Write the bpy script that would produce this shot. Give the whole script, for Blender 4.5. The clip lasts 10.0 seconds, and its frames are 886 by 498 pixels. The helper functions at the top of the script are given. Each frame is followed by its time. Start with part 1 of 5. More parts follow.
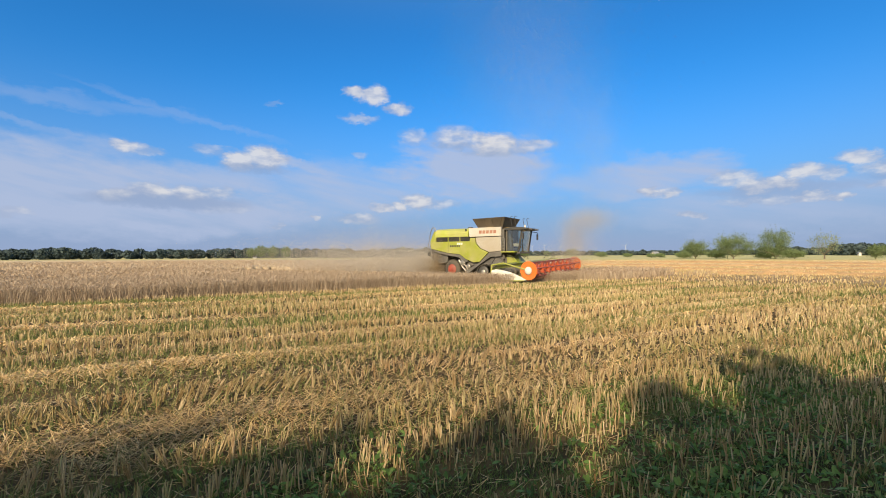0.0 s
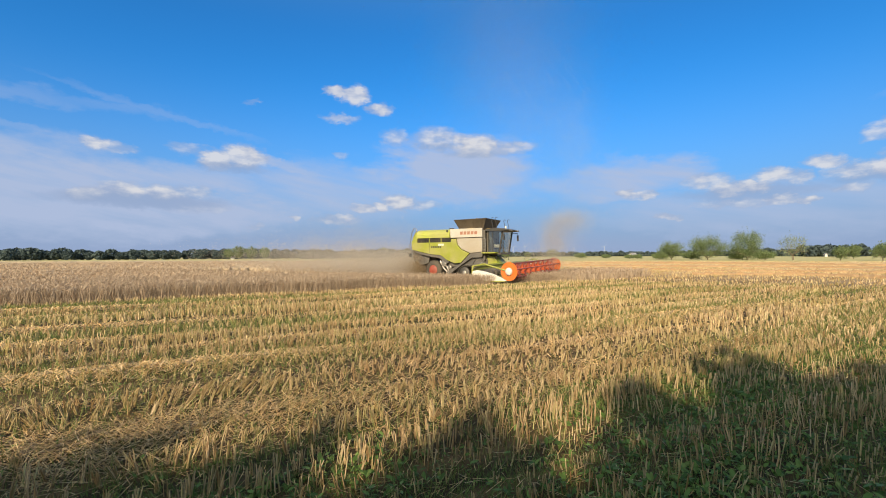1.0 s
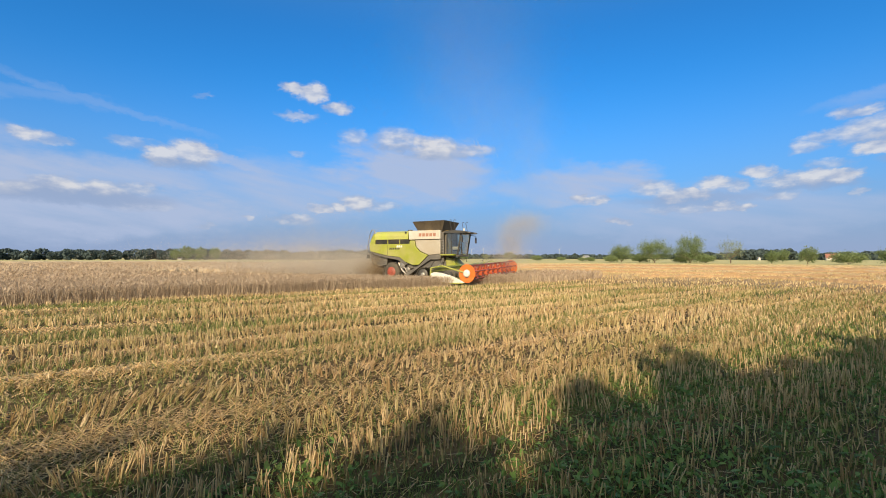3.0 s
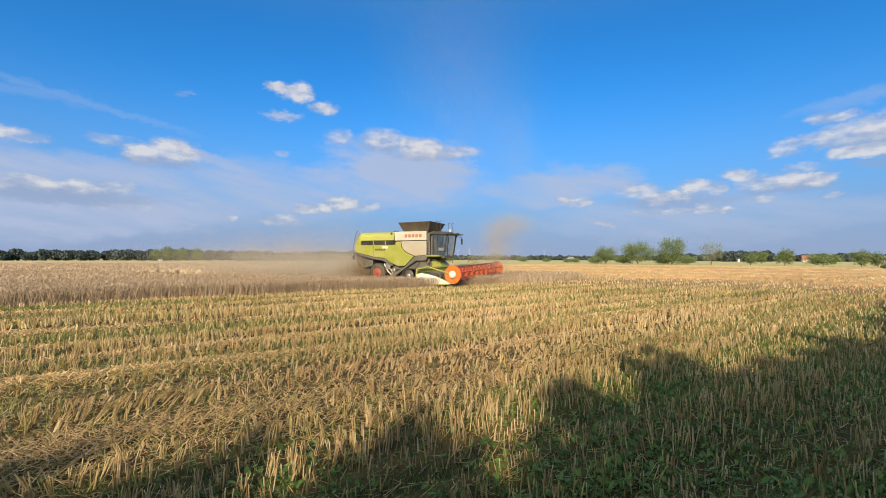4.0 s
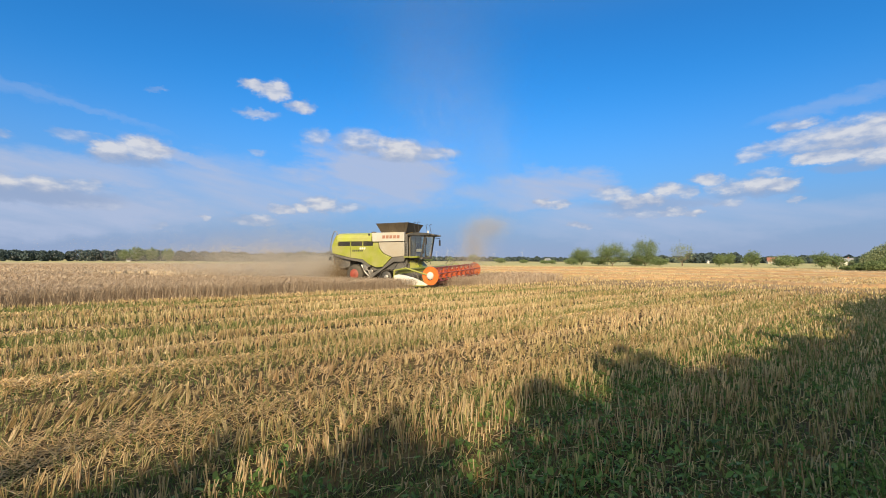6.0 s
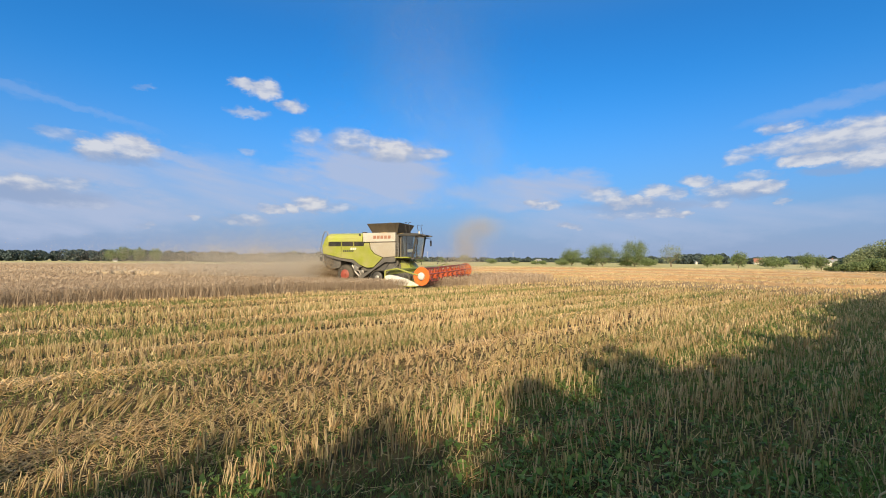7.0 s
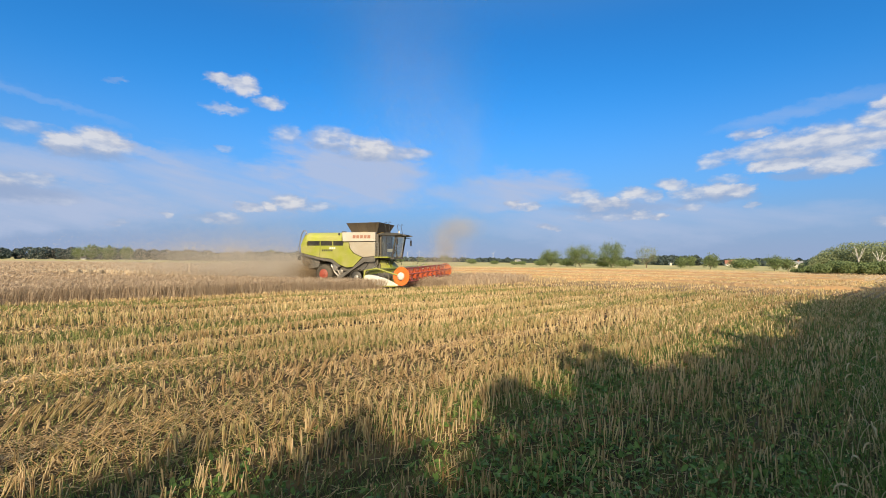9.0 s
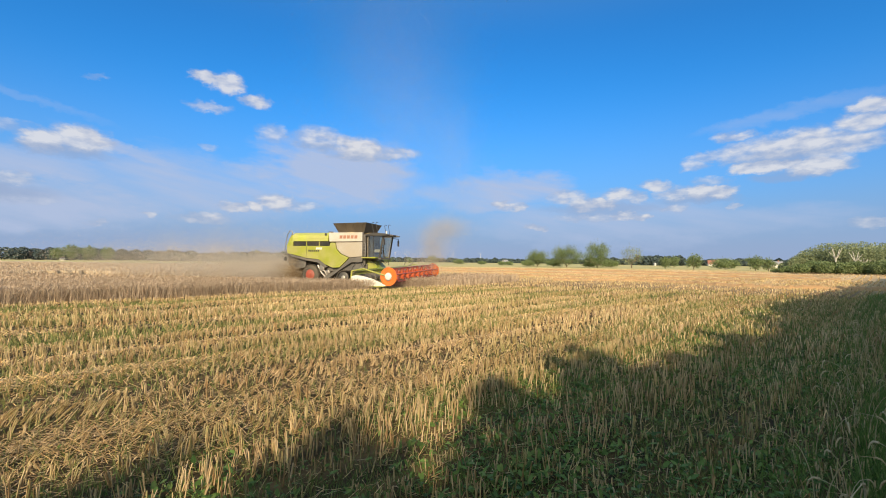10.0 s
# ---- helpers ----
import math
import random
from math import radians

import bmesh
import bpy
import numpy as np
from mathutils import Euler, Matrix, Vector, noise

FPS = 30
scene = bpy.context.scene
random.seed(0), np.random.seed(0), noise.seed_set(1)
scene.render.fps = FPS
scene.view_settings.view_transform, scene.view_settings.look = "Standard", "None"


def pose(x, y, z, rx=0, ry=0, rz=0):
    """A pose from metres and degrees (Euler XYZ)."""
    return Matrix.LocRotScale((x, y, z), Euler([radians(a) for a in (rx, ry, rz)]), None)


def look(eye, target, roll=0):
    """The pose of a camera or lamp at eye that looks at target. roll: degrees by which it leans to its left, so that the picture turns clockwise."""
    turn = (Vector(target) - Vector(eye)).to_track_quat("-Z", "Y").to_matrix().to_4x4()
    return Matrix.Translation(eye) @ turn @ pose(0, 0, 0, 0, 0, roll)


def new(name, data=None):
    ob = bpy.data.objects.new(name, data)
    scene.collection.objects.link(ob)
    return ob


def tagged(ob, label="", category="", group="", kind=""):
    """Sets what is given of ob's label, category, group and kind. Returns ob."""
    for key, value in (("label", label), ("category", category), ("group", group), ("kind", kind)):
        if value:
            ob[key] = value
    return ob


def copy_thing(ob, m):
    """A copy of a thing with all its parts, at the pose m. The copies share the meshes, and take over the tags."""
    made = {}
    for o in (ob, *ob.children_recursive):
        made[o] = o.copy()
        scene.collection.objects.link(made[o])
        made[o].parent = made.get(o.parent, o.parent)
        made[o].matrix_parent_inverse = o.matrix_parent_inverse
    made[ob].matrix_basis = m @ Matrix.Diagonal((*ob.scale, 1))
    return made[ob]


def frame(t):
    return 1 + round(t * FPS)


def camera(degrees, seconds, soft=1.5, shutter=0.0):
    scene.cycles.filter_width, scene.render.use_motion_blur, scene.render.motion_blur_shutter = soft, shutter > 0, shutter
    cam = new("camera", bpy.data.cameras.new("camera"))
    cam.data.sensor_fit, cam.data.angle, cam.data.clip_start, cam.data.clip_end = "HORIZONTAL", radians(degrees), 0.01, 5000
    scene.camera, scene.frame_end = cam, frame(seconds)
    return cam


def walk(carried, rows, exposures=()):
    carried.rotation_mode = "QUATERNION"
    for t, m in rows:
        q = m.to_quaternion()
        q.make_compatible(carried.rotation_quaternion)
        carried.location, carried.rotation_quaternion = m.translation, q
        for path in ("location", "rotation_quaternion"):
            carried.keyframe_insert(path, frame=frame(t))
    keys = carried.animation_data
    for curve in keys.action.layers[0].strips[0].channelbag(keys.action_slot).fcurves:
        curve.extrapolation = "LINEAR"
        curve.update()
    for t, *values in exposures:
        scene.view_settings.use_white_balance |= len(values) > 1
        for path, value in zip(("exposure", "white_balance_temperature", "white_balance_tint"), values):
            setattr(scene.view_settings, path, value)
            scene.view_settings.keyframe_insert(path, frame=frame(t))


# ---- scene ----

# ---- camera and its path ----
cam = camera(90.55, 10.0, soft=1.0)
EYE = 1.95
PATH = [
    (0.0, 0.000, 0.000, 0.00, 0.81, 0.28),
    (0.5, 0.016, -0.011, -1.31, 0.88, 0.32),
    (1.0, 0.028, -0.016, -2.41, 0.92, 0.24),
    (1.5, 0.037, -0.013, -3.67, 0.96, 0.14),
    (2.0, 0.045, -0.010, -5.07, 0.99, 0.03),
    (2.5, 0.063, -0.007, -6.51, 1.07, -0.02),
    (4.0, 0.101, -0.006, -9.55, 1.30, -0.15),
    (4.5, 0.110, -0.008, -10.24, 1.36, -0.17),
    (5.0, 0.119, -0.009, -10.97, 1.39, -0.21),
    (5.5, 0.127, -0.010, -11.71, 1.43, -0.23),
    (7.0, 0.146, -0.013, -13.52, 1.54, -0.34),
    (7.5, 0.150, -0.014, -14.06, 1.56, -0.42),
    (8.0, 0.154, -0.017, -14.70, 1.55, -0.50),
    (8.5, 0.159, -0.022, -15.38, 1.56, -0.57),
    (9.0, 0.165, -0.029, -16.10, 1.57, -0.63),
    (9.5, 0.170, -0.038, -16.88, 1.60, -0.65),
    (10.0, 0.178, -0.048, -17.71, 1.63, -0.60),
]
walk(cam, [(t, pose(x, y, EYE, 90 + pitch, roll, yaw)) for t, x, y, yaw, pitch, roll in PATH], [(0.0, 0.26), (5.0, 0.25), (8.0, 0.24), (10.0, 0.3)])

# ---- sun and sky ----
SUN_AZ, SUN_EL = 197.0, 27.0
sun_way = Vector((math.sin(radians(SUN_AZ)) * math.cos(radians(SUN_EL)), math.cos(radians(SUN_AZ)) * math.cos(radians(SUN_EL)), math.sin(radians(SUN_EL))))
sun = new("sun", bpy.data.lights.new("sun", "SUN"))
sun.data.energy, sun.data.angle, sun.data.color = 4.6, radians(0.9), (1.0, 0.81, 0.56)
sun.matrix_world = look(sun_way * 100, (0, 0, 0))

world = bpy.data.worlds.new("sky")
scene.world = world
world.use_nodes = True
wt = world.node_tree
wt.nodes.clear()


def wnode(kind, **values):
    n = wt.nodes.new(kind)
    for key, value in values.items():
        if key == "operation":
            n.operation = value
    return n


def wmath(op, a, b=None, c=None):
    n = wnode("ShaderNodeMath", operation=op)
    for i, v in enumerate((a, b, c)):
        if v is None:
            continue
        if isinstance(v, (int, float)):
            n.inputs[i].default_value = v
        else:
            wt.links.new(v, n.inputs[i])
    return n.outputs[0]


sky = wnode("ShaderNodeTexSky")
sky.sky_type, sky.sun_disc = "NISHITA", False
sky.sun_elevation, sky.sun_rotation = radians(SUN_EL), radians(SUN_AZ)
sky.air_density, sky.dust_density, sky.ozone_density = 1.0, 0.6, 2.2
SKY_GAIN = 0.063
coord = wnode("ShaderNodeTexCoord")
split = wnode("ShaderNodeSeparateXYZ")
wt.links.new(coord.outputs["Generated"], split.inputs[0])
az = wmath("MULTIPLY", wmath("ARCTAN2", split.outputs[0], split.outputs[1]), 180 / math.pi)
el = wmath("MULTIPLY", wmath("ARCSINE", split.outputs[2]), 180 / math.pi)
flat = wnode("ShaderNodeCombineXYZ")
wt.links.new(az, flat.inputs[0])
wt.links.new(el, flat.inputs[1])


def wnoise(scale, detail, rough, stretch=(1, 1, 1)):
    m = wnode("ShaderNodeVectorMath", operation="MULTIPLY")
    wt.links.new(flat.outputs[0], m.inputs[0])
    m.inputs[1].default_value = stretch
    n = wnode("ShaderNodeTexNoise")
    n.inputs["Scale"].default_value, n.inputs["Detail"].default_value, n.inputs["Roughness"].default_value = scale, detail, rough
    wt.links.new(m.outputs[0], n.inputs["Vector"])
    return n


# the clouds' edges are drawn out by turbulence
swirl = wnoise(0.95, 6, 0.6, (0.6, 1.0, 1))
shift = wnode("ShaderNodeVectorMath", operation="SUBTRACT")
wt.links.new(swirl.outputs["Color"], shift.inputs[0])
shift.inputs[1].default_value = (0.5, 0.5, 0.5)
spread = wnode("ShaderNodeVectorMath", operation="MULTIPLY")
wt.links.new(shift.outputs[0], spread.inputs[0])
spread.inputs[1].default_value = (3.2, 1.7, 0)
warped = wnode("ShaderNodeVectorMath", operation="ADD")
wt.links.new(flat.outputs[0], warped.inputs[0])
wt.links.new(spread.outputs[0], warped.inputs[1])


drift = wnoise(0.16, 5, 0.6, (0.5, 1.6, 1))
drift_off = wnode("ShaderNodeVectorMath", operation="SUBTRACT")
wt.links.new(drift.outputs["Color"], drift_off.inputs[0])
drift_off.inputs[1].default_value = (0.5, 0.5, 0.5)
drift_far = wnode("ShaderNodeVectorMath", operation="MULTIPLY")
wt.links.new(drift_off.outputs[0], drift_far.inputs[0])
drift_far.inputs[1].default_value = (26.0, 5.5, 0)
drawn = wnode("ShaderNodeVectorMath", operation="ADD")
wt.links.new(warped.outputs[0], drawn.inputs[0])
wt.links.new(drift_far.outputs[0], drawn.inputs[1])


def blob(a, e, w, h, strength=1.0, where=warped):
    """A soft oval of cloud at an azimuth and a height in degrees."""
    m = wnode("ShaderNodeVectorMath", operation="MULTIPLY_ADD")
    wt.links.new(where.outputs[0], m.inputs[0])
    m.inputs[1].default_value = (1 / w, 1 / h, 0)
    m.inputs[2].default_value = (-a / w, -e / h, 0)
    d = wnode("ShaderNodeVectorMath", operation="DOT_PRODUCT")
    wt.links.new(m.outputs[0], d.inputs[0])
    wt.links.new(m.outputs[0], d.inputs[1])
    r = wnode("ShaderNodeMapRange")
    r.interpolation_type = "SMOOTHSTEP"
    wt.links.new(d.outputs["Value"], r.inputs[0])
    for i, v in enumerate((3.0, 0.0, 0.0, strength)):
        r.inputs[1 + i].default_value = v
    return r.outputs[0]


def heap(blobs):
    out = blobs[0]
    for b in blobs[1:]:
        out = wmath("MAXIMUM", out, b)
    return out


puffs = heap([
    blob(-11.1, 20.2, 1.2, 0.54), blob(-8.9, 19.9, 1.4, 0.80), blob(-5.7, 18.5, 1.3, 0.57, 0.85), blob(-10.7, 17.1, 1.6, 0.44, 0.6),
    blob(-3.8, 15.1, 1.4, 0.80, 0.6), blob(1.6, 15.0, 2.3, 1.09, 0.7), blob(6.8, 14.1, 2.3, 1.12), blob(5.4, 14.6, 1.3, 0.76, 0.8),
    blob(11.7, 13.7, 2.2, 0.56, 0.65), blob(-27.8, 12.1, 1.4, 0.48, 0.45), blob(-24.8, 11.2, 1.6, 0.84), blob(-22.0, 11.8, 1.9, 1.05),
    blob(-35.9, 11.6, 1.1, 0.46, 0.75), blob(-34.3, 11.4, 1.2, 0.35, 0.5), blob(-10.6, 12.6, 0.7, 0.32, 0.4), blob(-21.1, 18.0, 0.7, 0.22, 0.3)])
low = heap([
    blob(-11.1, 4.7, 2.0, 0.47, 0.65), blob(-7.7, 6.2, 1.1, 0.48, 0.8), blob(-5.5, 6.3, 0.8, 0.42, 0.9), blob(-3.2, 6.9, 1.8, 0.77, 0.9),
    blob(0.1, 6.6, 1.4, 0.50, 0.55), blob(25.2, 7.3, 0.9, 0.43, 0.9), blob(27.3, 7.0, 1.1, 0.43, 0.85), blob(29.5, 4.4, 1.0, 0.28, 0.7),
    blob(-16.2, 4.7, 0.6, 0.26, 0.6), blob(33.6, 8.2, 1.7, 0.68, 0.75), blob(35.7, 7.3, 1.8, 0.61, 0.85), blob(37.7, 7.4, 1.2, 0.60),
    blob(39.8, 8.2, 1.4, 0.59, 0.85), blob(41.5, 7.8, 1.0, 0.45, 0.7), blob(40.1, 5.7, 1.4, 0.39, 0.75), blob(42.1, 5.5, 0.7, 0.32, 0.8),
    blob(36.0, 5.6, 2.8, 0.41, 0.5)])
mid = heap([
    blob(43.7, 9.1, 1.2, 0.56, 0.85), blob(46.0, 8.1, 1.9, 0.61, 0.8), blob(48.3, 8.0, 1.5, 0.66, 0.95), blob(50.0, 8.0, 1.1, 0.59),
    blob(49.1, 9.2, 1.3, 0.41, 0.5), blob(45.4, 6.4, 1.1, 0.37, 0.55), blob(51.4, 6.4, 0.6, 0.29, 0.6), blob(-36.7, 6.5, 1.4, 0.53, 0.8),
    blob(-33.6, 7.1, 1.7, 0.67, 0.8), blob(-30.3, 7.1, 1.8, 0.63, 0.8), blob(-27.2, 7.4, 1.6, 0.52, 0.65), blob(-44.6, 4.2, 1.1, 0.31, 0.4),
    blob(-26.3, 5.5, 2.4, 0.39, 0.3), blob(62.2, 4.1, 1.3, 0.37, 0.5), blob(-20.5, 3.6, 0.8, 0.24, 0.4)])
right = heap([
    blob(51.3, 13.7, 1.5, 0.45, 0.75), blob(49.2, 11.9, 1.7, 0.46, 0.6), blob(52.3, 11.9, 2.3, 0.85, 0.75), blob(54.7, 12.1, 2.5, 1.0, 0.85),
    blob(57.3, 12.2, 2.2, 1.1, 0.9), blob(60.1, 11.8, 2.4, 0.90, 0.85), blob(58.4, 9.9, 2.0, 0.66), blob(52.5, 10.3, 1.3, 0.50),
    blob(54.3, 10.4, 1.7, 0.55), blob(56.1, 10.4, 1.0, 0.48), blob(58.3, 9.8, 1.0, 0.62), blob(47.5, 11.1, 1.1, 0.54, 0.6),
    blob(62.3, 14.7, 1.3, 0.70, 0.9), blob(61.9, 13.4, 1.9, 0.71, 0.85), blob(58.9, 10.9, 1.5, 1.01, 0.7)])
bases = heap([
    blob(-23.4, 10.4, 2.8, 0.46, 0.7), blob(-32.0, 6.1, 5.9, 0.68, 0.9), blob(6.9, 13.1, 3.2, 0.42, 0.5), blob(55.5, 11.1, 3.3, 0.48, 0.6),
    blob(55.9, 9.1, 2.4, 0.43, 0.6), blob(47.7, 7.2, 3.0, 0.36, 0.6), blob(37.6, 6.6, 4.9, 0.53, 0.6), blob(1.8, 14.0, 2.1, 0.41, 0.5)])
cumulus = wmath("MAXIMUM", wmath("MAXIMUM", puffs, low), wmath("MAXIMUM", mid, right))
fine = wnoise(0.9, 4, 0.5, (0.6, 1.3, 1))
cumulus = wmath("MULTIPLY", cumulus, wmath("ADD", 0.5, wmath("MULTIPLY", fine.outputs[0], 0.85)))
veils = heap([
    blob(-42, 7.8, 14, 2.6, 0.9, drawn), blob(-29, 9.0, 8, 1.4, 0.7, drawn), blob(3.6, 10.6, 8.5, 2.9, 1.0, drawn), blob(24.5, 9.0, 7.0, 1.8, 0.8, drawn),
    blob(-30, 5.2, 11, 2.2, 0.95, drawn), blob(-46, 4.8, 10, 2.0, 0.95, drawn), blob(-12, 8.0, 10, 3.0, 0.65, drawn), blob(40, 4.8, 14, 2.0, 0.55, drawn), blob(-40, 15.5, 9, 0.7, 0.2, drawn)])
def slant(a, e, length, thick, fall, strength):
    """A thin veil drawn out along a line that falls to one side."""
    m = wnode("ShaderNodeMapping")
    m.vector_type = "TEXTURE"
    m.inputs["Location"].default_value = (a, e, 0)
    m.inputs["Rotation"].default_value = (0, 0, radians(-fall))
    m.inputs["Scale"].default_value = (length, thick, 1)
    wt.links.new(warped.outputs[0], m.inputs[0])
    d = wnode("ShaderNodeVectorMath", operation="DOT_PRODUCT")
    wt.links.new(m.outputs[0], d.inputs[0])
    wt.links.new(m.outputs[0], d.inputs[1])
    r = wnode("ShaderNodeMapRange")
    r.interpolation_type = "SMOOTHSTEP"
    wt.links.new(d.outputs["Value"], r.inputs[0])
    for i, v in enumerate((2.0, 0.0, 0.0, strength)):
        r.inputs[1 + i].default_value = v
    return r.outputs[0]


slants = heap([slant(-17, 11.0, 6.0, 0.7, 16, 0.75), slant(-14, 8.7, 8.0, 0.8, 11, 0.6), slant(-43, 12.5, 9, 0.35, 8, 0.25), slant(56, 15.4, 7, 0.7, -6, 0.3), slant(20, 8.2, 6, 0.5, -3, 0.35), slant(-30, 15.5, 9, 0.4, 10, 0.2)])
# streaks that lean, high and thin
lean = wnode("ShaderNodeMapping")
lean.inputs["Rotation"].default_value = (0, 0, radians(12))
wt.links.new(flat.outputs[0], lean.inputs[0])
streak = wnode("ShaderNodeTexNoise")
stretch = wnode("ShaderNodeVectorMath", operation="MULTIPLY")
wt.links.new(lean.outputs[0], stretch.inputs[0])
stretch.inputs[1].default_value = (0.16, 1.0, 1)
wt.links.new(stretch.outputs[0], streak.inputs["Vector"])
streak.inputs["Scale"].default_value, streak.inputs["Detail"].default_value = 0.6, 4
veils = wmath("MINIMUM", wmath("MULTIPLY", wmath("MAXIMUM", veils, slants), wmath("MULTIPLY", streak.outputs[0], 1.9)), 0.9)

tint = wnode("ShaderNodeVectorMath", operation="MULTIPLY")
facing = wnode("ShaderNodeVectorMath", operation="DOT_PRODUCT")
wt.links.new(coord.outputs["Generated"], facing.inputs[0])
facing.inputs[1].default_value = sun_way
# Sky sunward and overhead, out of view, is raised to fill shaded ground.
sunward_fill = wnode("ShaderNodeMapRange")
sunward_fill.interpolation_type = "SMOOTHSTEP"
wt.links.new(facing.outputs["Value"], sunward_fill.inputs[0])
for i, v in enumerate((-0.25, 0.75, 0.0, 1.0)):
    sunward_fill.inputs[1 + i].default_value = v
filter_mix = wnode("ShaderNodeMix")
filter_mix.data_type = "RGBA"
overhead_fill = wnode("ShaderNodeMapRange")
overhead_fill.interpolation_type = "SMOOTHSTEP"
wt.links.new(el, overhead_fill.inputs[0])
for i, v in enumerate((26.0, 60.0, 0.0, 1.0)):
    overhead_fill.inputs[1 + i].default_value = v
wt.links.new(wmath("MAXIMUM", sunward_fill.outputs[0], overhead_fill.outputs[0]), filter_mix.inputs[0])
filter_mix.inputs[6].default_value = (0.30, 1.42, 2.35, 1)
filter_mix.inputs[7].default_value = (4.9, 4.1, 2.75, 1)
wt.links.new(filter_mix.outputs[2], tint.inputs[1])
wt.links.new(sky.outputs[0], tint.inputs[0])


def wmix(factor, a, b):
    n = wnode("ShaderNodeMix")
    n.data_type = "RGBA"
    wt.links.new(factor, n.inputs[0])
    wt.links.new(a, n.inputs[6])
    if isinstance(b, tuple):
        n.inputs[7].default_value = (*b, 1)
    else:
        wt.links.new(b, n.inputs[7])
    return n.outputs[2]


puff_tone = wnode("ShaderNodeValToRGB")
puff_tone.color_ramp.elements[0].position, puff_tone.color_ramp.elements[0].color = 0.2, (5.2, 6.0, 8.0, 1)
puff_tone.color_ramp.elements[1].position, puff_tone.color_ramp.elements[1].color = 0.8, (9.8, 9.7, 9.9, 1)
body_tone = wmath("ADD", wmath("MULTIPLY", cumulus, 0.6), wmath("MULTIPLY", wmath("SUBTRACT", fine.outputs[0], 0.42), 1.7))
wt.links.new(body_tone, puff_tone.inputs[0])
haze = wnode("ShaderNodeMapRange")
haze.interpolation_type = "SMOOTHERSTEP"
wt.links.new(el, haze.inputs[0])
for i, v in enumerate((-6.0, 25.0, 0.95, 0.0)):
    haze.inputs[1 + i].default_value = v
shade = wmix(haze.outputs[0], tint.outputs[0], (3.35, 4.45, 7.3))
low_haze = wnode("ShaderNodeMapRange")
low_haze.interpolation_type = "SMOOTHSTEP"
wt.links.new(el, low_haze.inputs[0])
for i, v in enumerate((-2.0, 9.5, 0.9, 0.0)):
    low_haze.inputs[1 + i].default_value = v
shade = wmix(low_haze.outputs[0], shade, (4.3, 5.4, 8.05))
shade = wmix(wmath("MULTIPLY", veils, 1.0), shade, (5.8, 6.9, 9.5))
dense = wmath("MINIMUM", wmath("MULTIPLY", cumulus, 1.1), 0.86)
shade = wmix(dense, shade, puff_tone.outputs[0])
shade = wmix(wmath("MULTIPLY", bases, 0.9), shade, (3.9, 5.2, 7.9))
back = wnode("ShaderNodeBackground")
back.inputs["Strength"].default_value = SKY_GAIN
wt.links.new(shade, back.inputs["Color"])
wout = wnode("ShaderNodeOutputWorld")
wt.links.new(back.outputs[0], wout.inputs["Surface"])


# ---- materials ----
def ramp_between(nt, factor, a, b):
    m = nt.nodes.new("ShaderNodeMix")
    m.data_type = "RGBA"
    nt.links.new(factor, m.inputs[0])
    for slot, c in ((6, a), (7, b)):
        if isinstance(c, tuple):
            m.inputs[slot].default_value = (*c, 1)
        else:
            nt.links.new(c, m.inputs[slot])
    return m.outputs[2]


def tex(nt, scale, detail=4, stretch=None, where="Object"):
    co = nt.nodes.new("ShaderNodeTexCoord")
    n = nt.nodes.new("ShaderNodeTexNoise")
    n.inputs["Scale"].default_value, n.inputs["Detail"].default_value = scale, detail
    out = co.outputs[where]
    if stretch:
        mp = nt.nodes.new("ShaderNodeMapping")
        mp.inputs["Scale"].default_value = stretch
        nt.links.new(out, mp.inputs[0])
        out = mp.outputs[0]
    nt.links.new(out, n.inputs["Vector"])
    return n.outputs[0]


def limits(nt, value, lo, hi):
    r = nt.nodes.new("ShaderNodeMapRange")
    nt.links.new(value, r.inputs[0])
    r.inputs[1].default_value, r.inputs[2].default_value = lo, hi
    return r.outputs[0]


def surface(name, a, b, rough=0.6, metal=0.0, coarse=1.5, grain=25.0, bump=0.15, dust=0.0):
    """A worn surface: two colours mixed at a coarse and a fine scale, with a fine relief and dust on it."""
    m = bpy.data.materials.new(name)
    m.use_nodes = True
    nt = m.node_tree
    bs = nt.nodes["Principled BSDF"]
    big, small = tex(nt, coarse), tex(nt, grain)
    col = ramp_between(nt, limits(nt, big, 0.35, 0.68), a, b)
    col = ramp_between(nt, limits(nt, small, 0.45, 0.9), col, tuple(0.6 * v for v in b))
    if dust:
        f = nt.nodes.new("ShaderNodeMath")
        f.operation = "MULTIPLY"
        nt.links.new(limits(nt, tex(nt, 0.9, 6), 0.3, 0.75), f.inputs[0])
        f.inputs[1].default_value = dust
        col = ramp_between(nt, f.outputs[0], col, (0.42, 0.34, 0.22))
    nt.links.new(col, bs.inputs["Base Color"])
    bs.inputs["Roughness"].default_value, bs.inputs["Metallic"].default_value = rough, metal
    bp = nt.nodes.new("ShaderNodeBump")
    bp.inputs["Strength"].default_value, bp.inputs["Distance"].default_value = bump, 0.01
    nt.links.new(small, bp.inputs["Height"])
    nt.links.new(bp.outputs[0], bs.inputs["Normal"])
    return m


